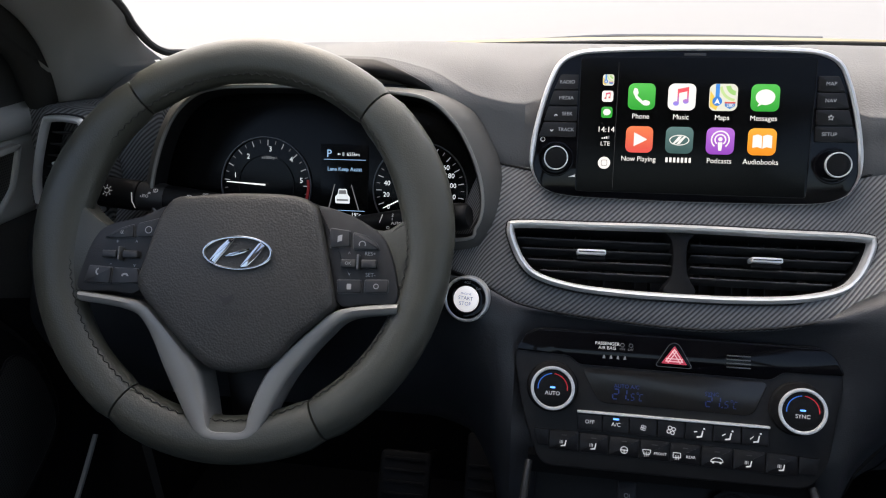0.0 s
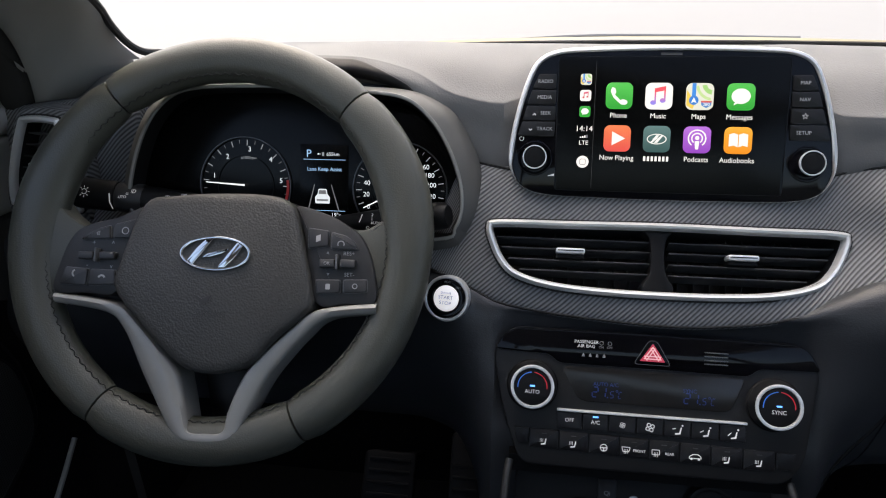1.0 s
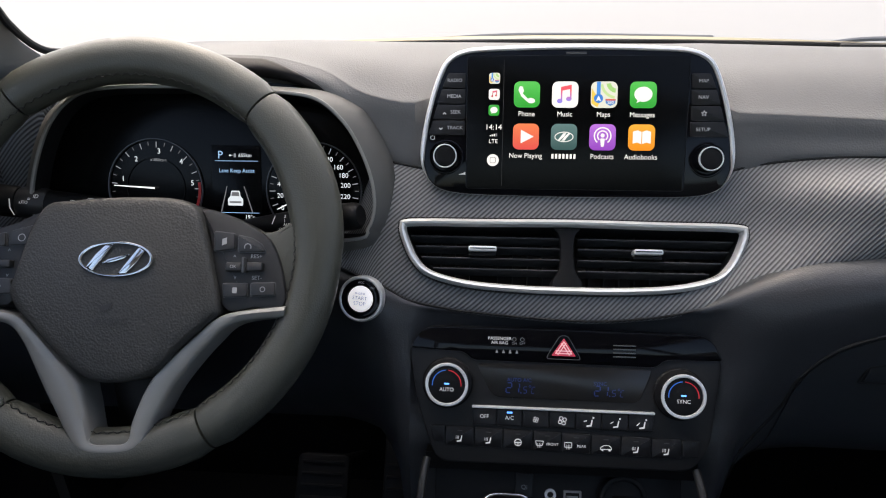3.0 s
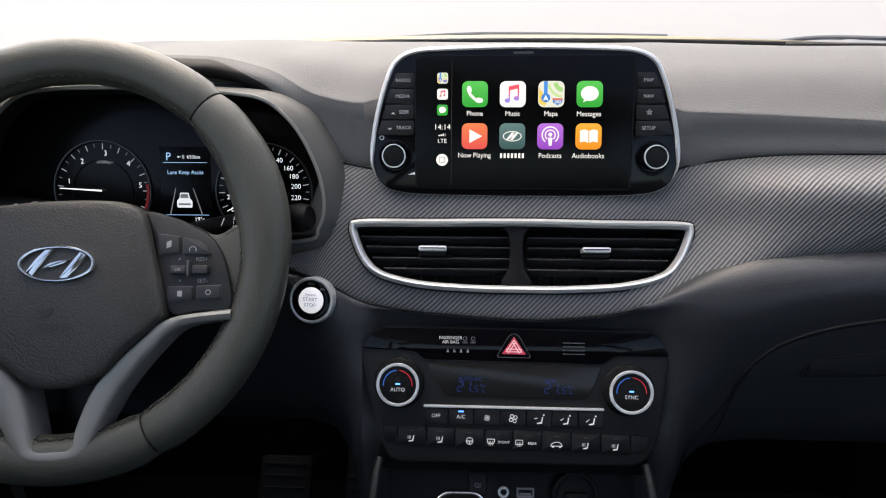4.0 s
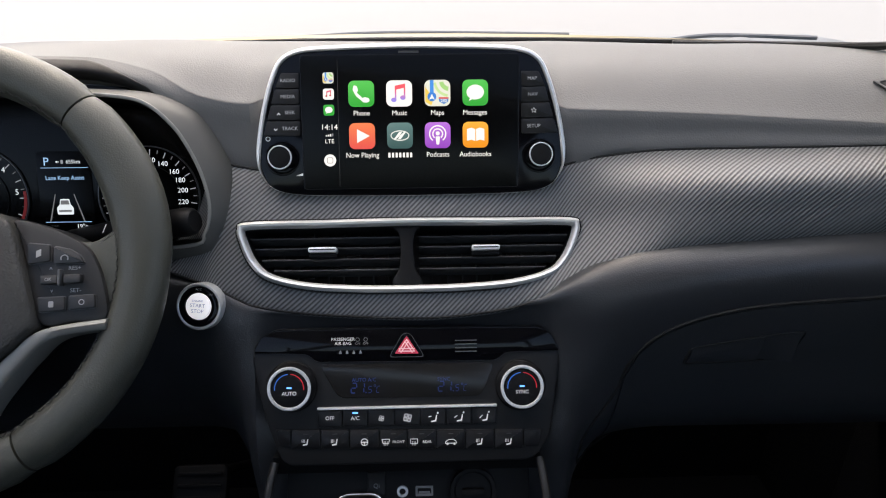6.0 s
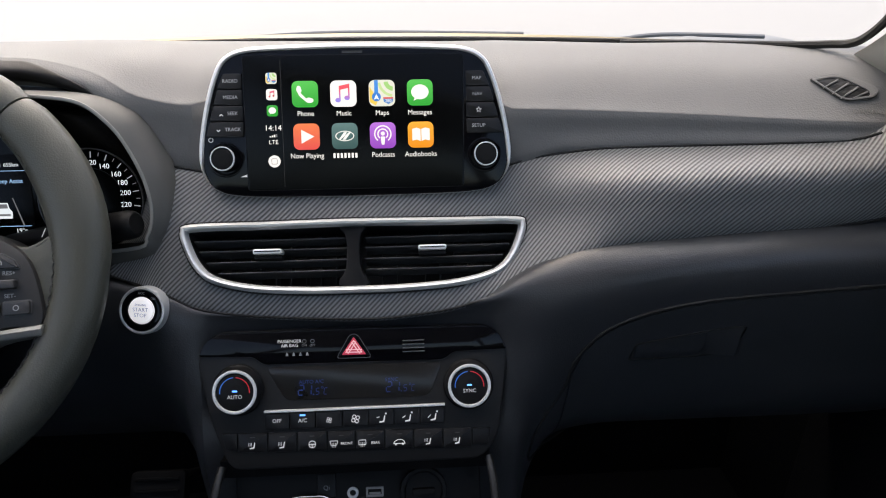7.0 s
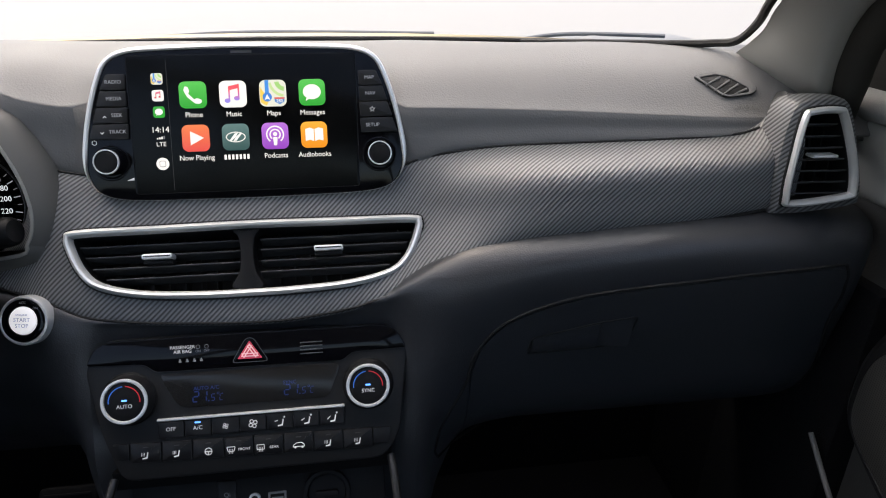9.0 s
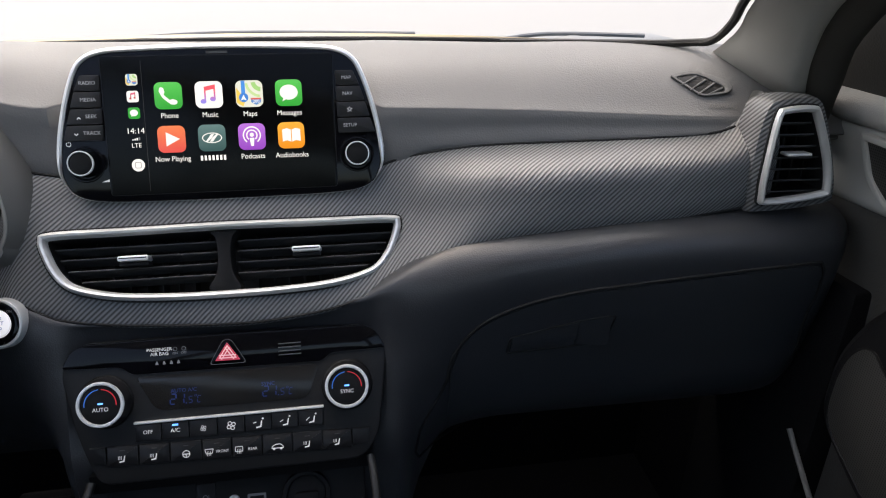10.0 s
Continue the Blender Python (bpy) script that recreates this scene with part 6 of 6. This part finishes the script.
def defroster():
    x, y = 0.472, 0.5795
    ax = Vector((0.04, 0, pad_z(x + 0.02, y) - pad_z(x - 0.02, y))).normalized()
    ay = Vector((0, 0.03, pad_z(x, y + 0.015) - pad_z(x, y - 0.015)))
    an = ax.cross(ay).normalized()
    ay = an.cross(ax)
    m = Matrix((ax, ay, an)).transposed().to_4x4()
    m.translation = Vector((x, y, pad_z(x, y))) + an * 0.0012
    v = thing("side_defroster", "small slatted defroster outlet let into the dashboard pad", "air outlet", m)
    o = corners([(-0.0285, 0.0147), (-0.003, 0.0165), (0.011, 0.0105), (0.0275, -0.0025), (0.0285, -0.0100), (0.0216, -0.0153), (-0.0060, -0.0153)], [0.003, 0.006, 0.006, 0.004, 0.004, 0.004, 0.008], 4)
    i = corners([(-0.0240, 0.0122), (-0.0060, 0.0132), (0.0040, 0.0085), (0.0190, -0.0060), (0.0205, -0.0095), (0.0185, -0.0130), (-0.0050, -0.0130)], [0.003, 0.005, 0.005, 0.002, 0.002, 0.002, 0.006], 4)
    part("plate", ring(o, i, -0.006, 0.0012, 0.0006), PAD, v, "grey outlet plate")
    part("plate_joint", tube(lift(inset(o, -0.0002), 0.0002), 0.00035, 5, closed=True), RUBBER, v, "dark joint")
    part("well", slab(i, -0.006, 0.0003, 0.0001), DARK, v, "black opening")
    for (a, b), (c, e) in (((-0.0205, 0.0028), (-0.0030, 0.0105)), ((-0.0150, -0.0053), (0.0045, 0.0050)), ((-0.0090, -0.0113), (0.0115, -0.0007)), ((0.0010, -0.0133), (0.0180, -0.0073))):
        part("fin", slab([(a, b - 0.0012), (c, e - 0.0022), (c, e), (a, b)], 0.0, 0.0016, 0.0004), PAD, v)


defroster()
t = text("airbag_word", "AIRBAG", 0.0085, MATT, None, 0, 0, 0)
t.matrix_world = pose(0.486, 0.5585, pad_z(0.486, 0.5585) + 0.0010, 45, 0, -4)
tagged(t, "embossed lettering in the grey dashboard pad", "embossed word")

# ---- glovebox ----
glove = thing("glovebox", "closed dark glovebox lid with recessed pull handle", "glovebox")
GX = [(0.196, 0.535), (0.203, 0.661), (0.212, 0.699), (0.242, 0.732), (0.310, 0.754), (0.420, 0.7635), (0.548, 0.7685), (0.568, 0.7635), (0.574, 0.744), (0.577, 0.705), (0.572, 0.535)]
edge = spline(GX, 6)


def on_lower(x, z, out):
    return (x, lower_y(min(max(x, -0.61), 0.60), z) - out, z)


part("seam", tube([on_lower(x, z, 0.0005) for x, z in edge], 0.0016, 6, closed=True), RUBBER, glove, "dark joint round the lid")
rows = []
for k in range(15):
    s = k / 14
    row = []
    for j in range(45):
        x = 0.206 + 0.365 * j / 44
        top = pchip([p[0] for p in GX[1:9]], [p[1] for p in GX[1:9]], x)
        z = 0.53 + (top - 0.003 - 0.53) * s
        row.append(on_lower(x, z, 0.0016))
    rows.append(row)
part("lid", sheet(rows, (0, 0.004, 0)), LOWER, glove, "grained dark lid")
hd = corners([(0.259, 0.6865), (0.262, 0.7070), (0.330, 0.7220), (0.363, 0.7260), (0.359, 0.6905), (0.325, 0.6870)], 0.004, 3)
part("handle_edge", tube([on_lower(x, z, 0.0020) for x, z in hd], 0.0009, 6, closed=True), RUBBER, glove, "shadow line round the handle")
rows = []
for k in range(5):
    s = k / 4
    rows.append([on_lower(x, 0.6885 + s * (0.0175 + (x - 0.262) * 0.215), 0.0026 + 0.0015 * math.sin(math.pi * s)) for x in span(0.263, 0.327, 0.008)])
part("handle", sheet(rows, (0, 0.004, 0)), LOWER, glove, "smooth dark pull handle")
rows = []
for k in range(5):
    s = k / 4
    rows.append([on_lower(x, 0.6900 + s * (0.031 + (x - 0.328) * 0.10), 0.0022 + 0.006 * (1 - s) * (x - 0.328) / 0.031) for x in span(0.328, 0.359, 0.004)])
part("finger_recess", sheet(rows, (0, 0.001, 0)), LOWER, glove, "dark finger recess")

# ---- lower console ----
console = thing("centre_console", "dark lower console with sockets and side rails", "centre console")
part("tray", sheet([[(x, y, z) for y, z in ((0.452, 0.612), (0.475, 0.604), (0.500, 0.585), (0.500, 0.545), (0.46, 0.53), (0.30, 0.515), (0.0, 0.51), (-0.6, 0.51))] for x in span(-0.125, 0.125, 0.025)], (0, 0.0, -0.02)), HARD, console, "black storage tray")
for s in (-1, 1):
    part("side_rail", tube(spline([(s * 0.124, 0.452, 0.605), (s * 0.127, 0.430, 0.590), (s * 0.130, 0.38, 0.545), (s * 0.132, 0.25, 0.52), (s * 0.13, -0.4, 0.52)], 6, closed=False), 0.0038, 10), RAIL, console, "dull silver side rail")
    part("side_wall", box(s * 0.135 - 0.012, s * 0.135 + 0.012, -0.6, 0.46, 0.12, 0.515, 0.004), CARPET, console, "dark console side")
part("plinth", box(-0.115, 0.115, -0.6, 0.50, 0.12, 0.50, 0.004), HARD, console)
m = plane(0.0, 0.462, 0.553, 30)


def socket(u, v, r, label, mat=CHROME):
    so = thing("power_socket", label, "socket", m)
    part("rim", ring(circle(u, v, r, 28), circle(u, v, r * 0.8, 28), 0.016, 0.022, 0.001), mat, so)
    part("cover", slab(circle(u, v, r * 0.79, 28), 0.014, 0.019, 0.001), HARD, so, "black cover")
    return so


so = socket(0.062, 0.006, 0.0225, "round black twelve-volt socket cover in the console", HARD)
part("pull", slab(rrect(0.062, 0.006, 0.022, 0.006, 0.002), 0.017, 0.024, 0.001), HARD, so)
part("face_panel", slab(rrect(0.0, 0.010, 0.235, 0.060, 0.004), -0.004, 0.014, 0.002), HARD, console, "black socket panel").matrix_basis = m
aux = thing("aux_socket", "small round silver audio socket", "socket", m)
part("rim", ring(circle(-0.006, 0.006, 0.0055, 20), circle(-0.006, 0.006, 0.0030, 20), 0.012, 0.0165, 0.0006), SILVER, aux)
usb = thing("usb_socket", "white usb socket in the console", "socket", m)
part("body", ring(rrect(0.015, 0.006, 0.017, 0.0095, 0.001), rrect(0.015, 0.006, 0.013, 0.0055, 0.0006), 0.010, 0.016, 0.0006), DIMPRINT, usb)
part("tongue", slab(rrect(0.015, 0.0045, 0.011, 0.002, 0.0003), 0.008, 0.0145, 0.0003), DIMPRINT, usb)
qi = thing("charging_key", "black wireless charging key with white symbol", "switch", m)
part("key", slab(rrect(-0.031, 0.014, 0.017, 0.022, 0.0015), 0.010, 0.0160, 0.0008), KEYBLACK, qi)
text("key_symbol", "Qi", 0.0060, DIMPRINT, qi, -0.031, 0.012, 0.0162)
gear = thing("gear_selector", "black gear selector knob with chrome collar", "gear selector", plane(-0.047, 0.430, 0.553, 60))
part("knob", dome(rrect(0, 0, 0.050, 0.045, 0.016, 6), -0.03, 0.008, 0.008, (0, 0), 4, 0.006), HARD, gear, "black rounded knob")
part("collar", ring(rrect(0, 0, 0.054, 0.049, 0.017, 6), rrect(0, 0, 0.048, 0.043, 0.015, 6), -0.006, 0.004, 0.0012), CHROME, gear, "chrome collar")

# ---- footwell ----
for x, w, nm, lab in ((-0.30, 0.075, "brake_pedal", "dark brake pedal in the shadowed footwell"), (-0.19, 0.045, "accelerator_pedal", "dark accelerator pedal in the shadowed footwell")):
    p = thing(nm, lab, "pedal", pose(x, 0.66, 0.36, 50, 0, 0))
    part("pad", slab(rrect(0, 0, w, 0.07 if w > 0.05 else 0.14, 0.008), -0.008, 0.008, 0.003), HARD, p, "ribbed rubber pad")
    for k in range(4):
        part("rib", slab(rrect(0, -0.024 + 0.016 * k, w * 0.8, 0.004, 0.001), 0.007, 0.0105, 0.001), HARD, p)
    part("lever", tube([(0, 0, -0.005), (0, 0.02, -0.08), (0, 0.02, -0.40)], 0.008, 8), HARD, p)
for right in (True, False):
    path = [(side(x, right), y, z) for x, y, z in ((0.594, 0.482, 0.552), (0.594, 0.455, 0.525), (0.594, 0.42, 0.492), (0.594, 0.2, 0.36))]
    solo("sill_strip", tube(path, 0.003, 8), MATT, "dull grey strip along the door sill", "sill strip")
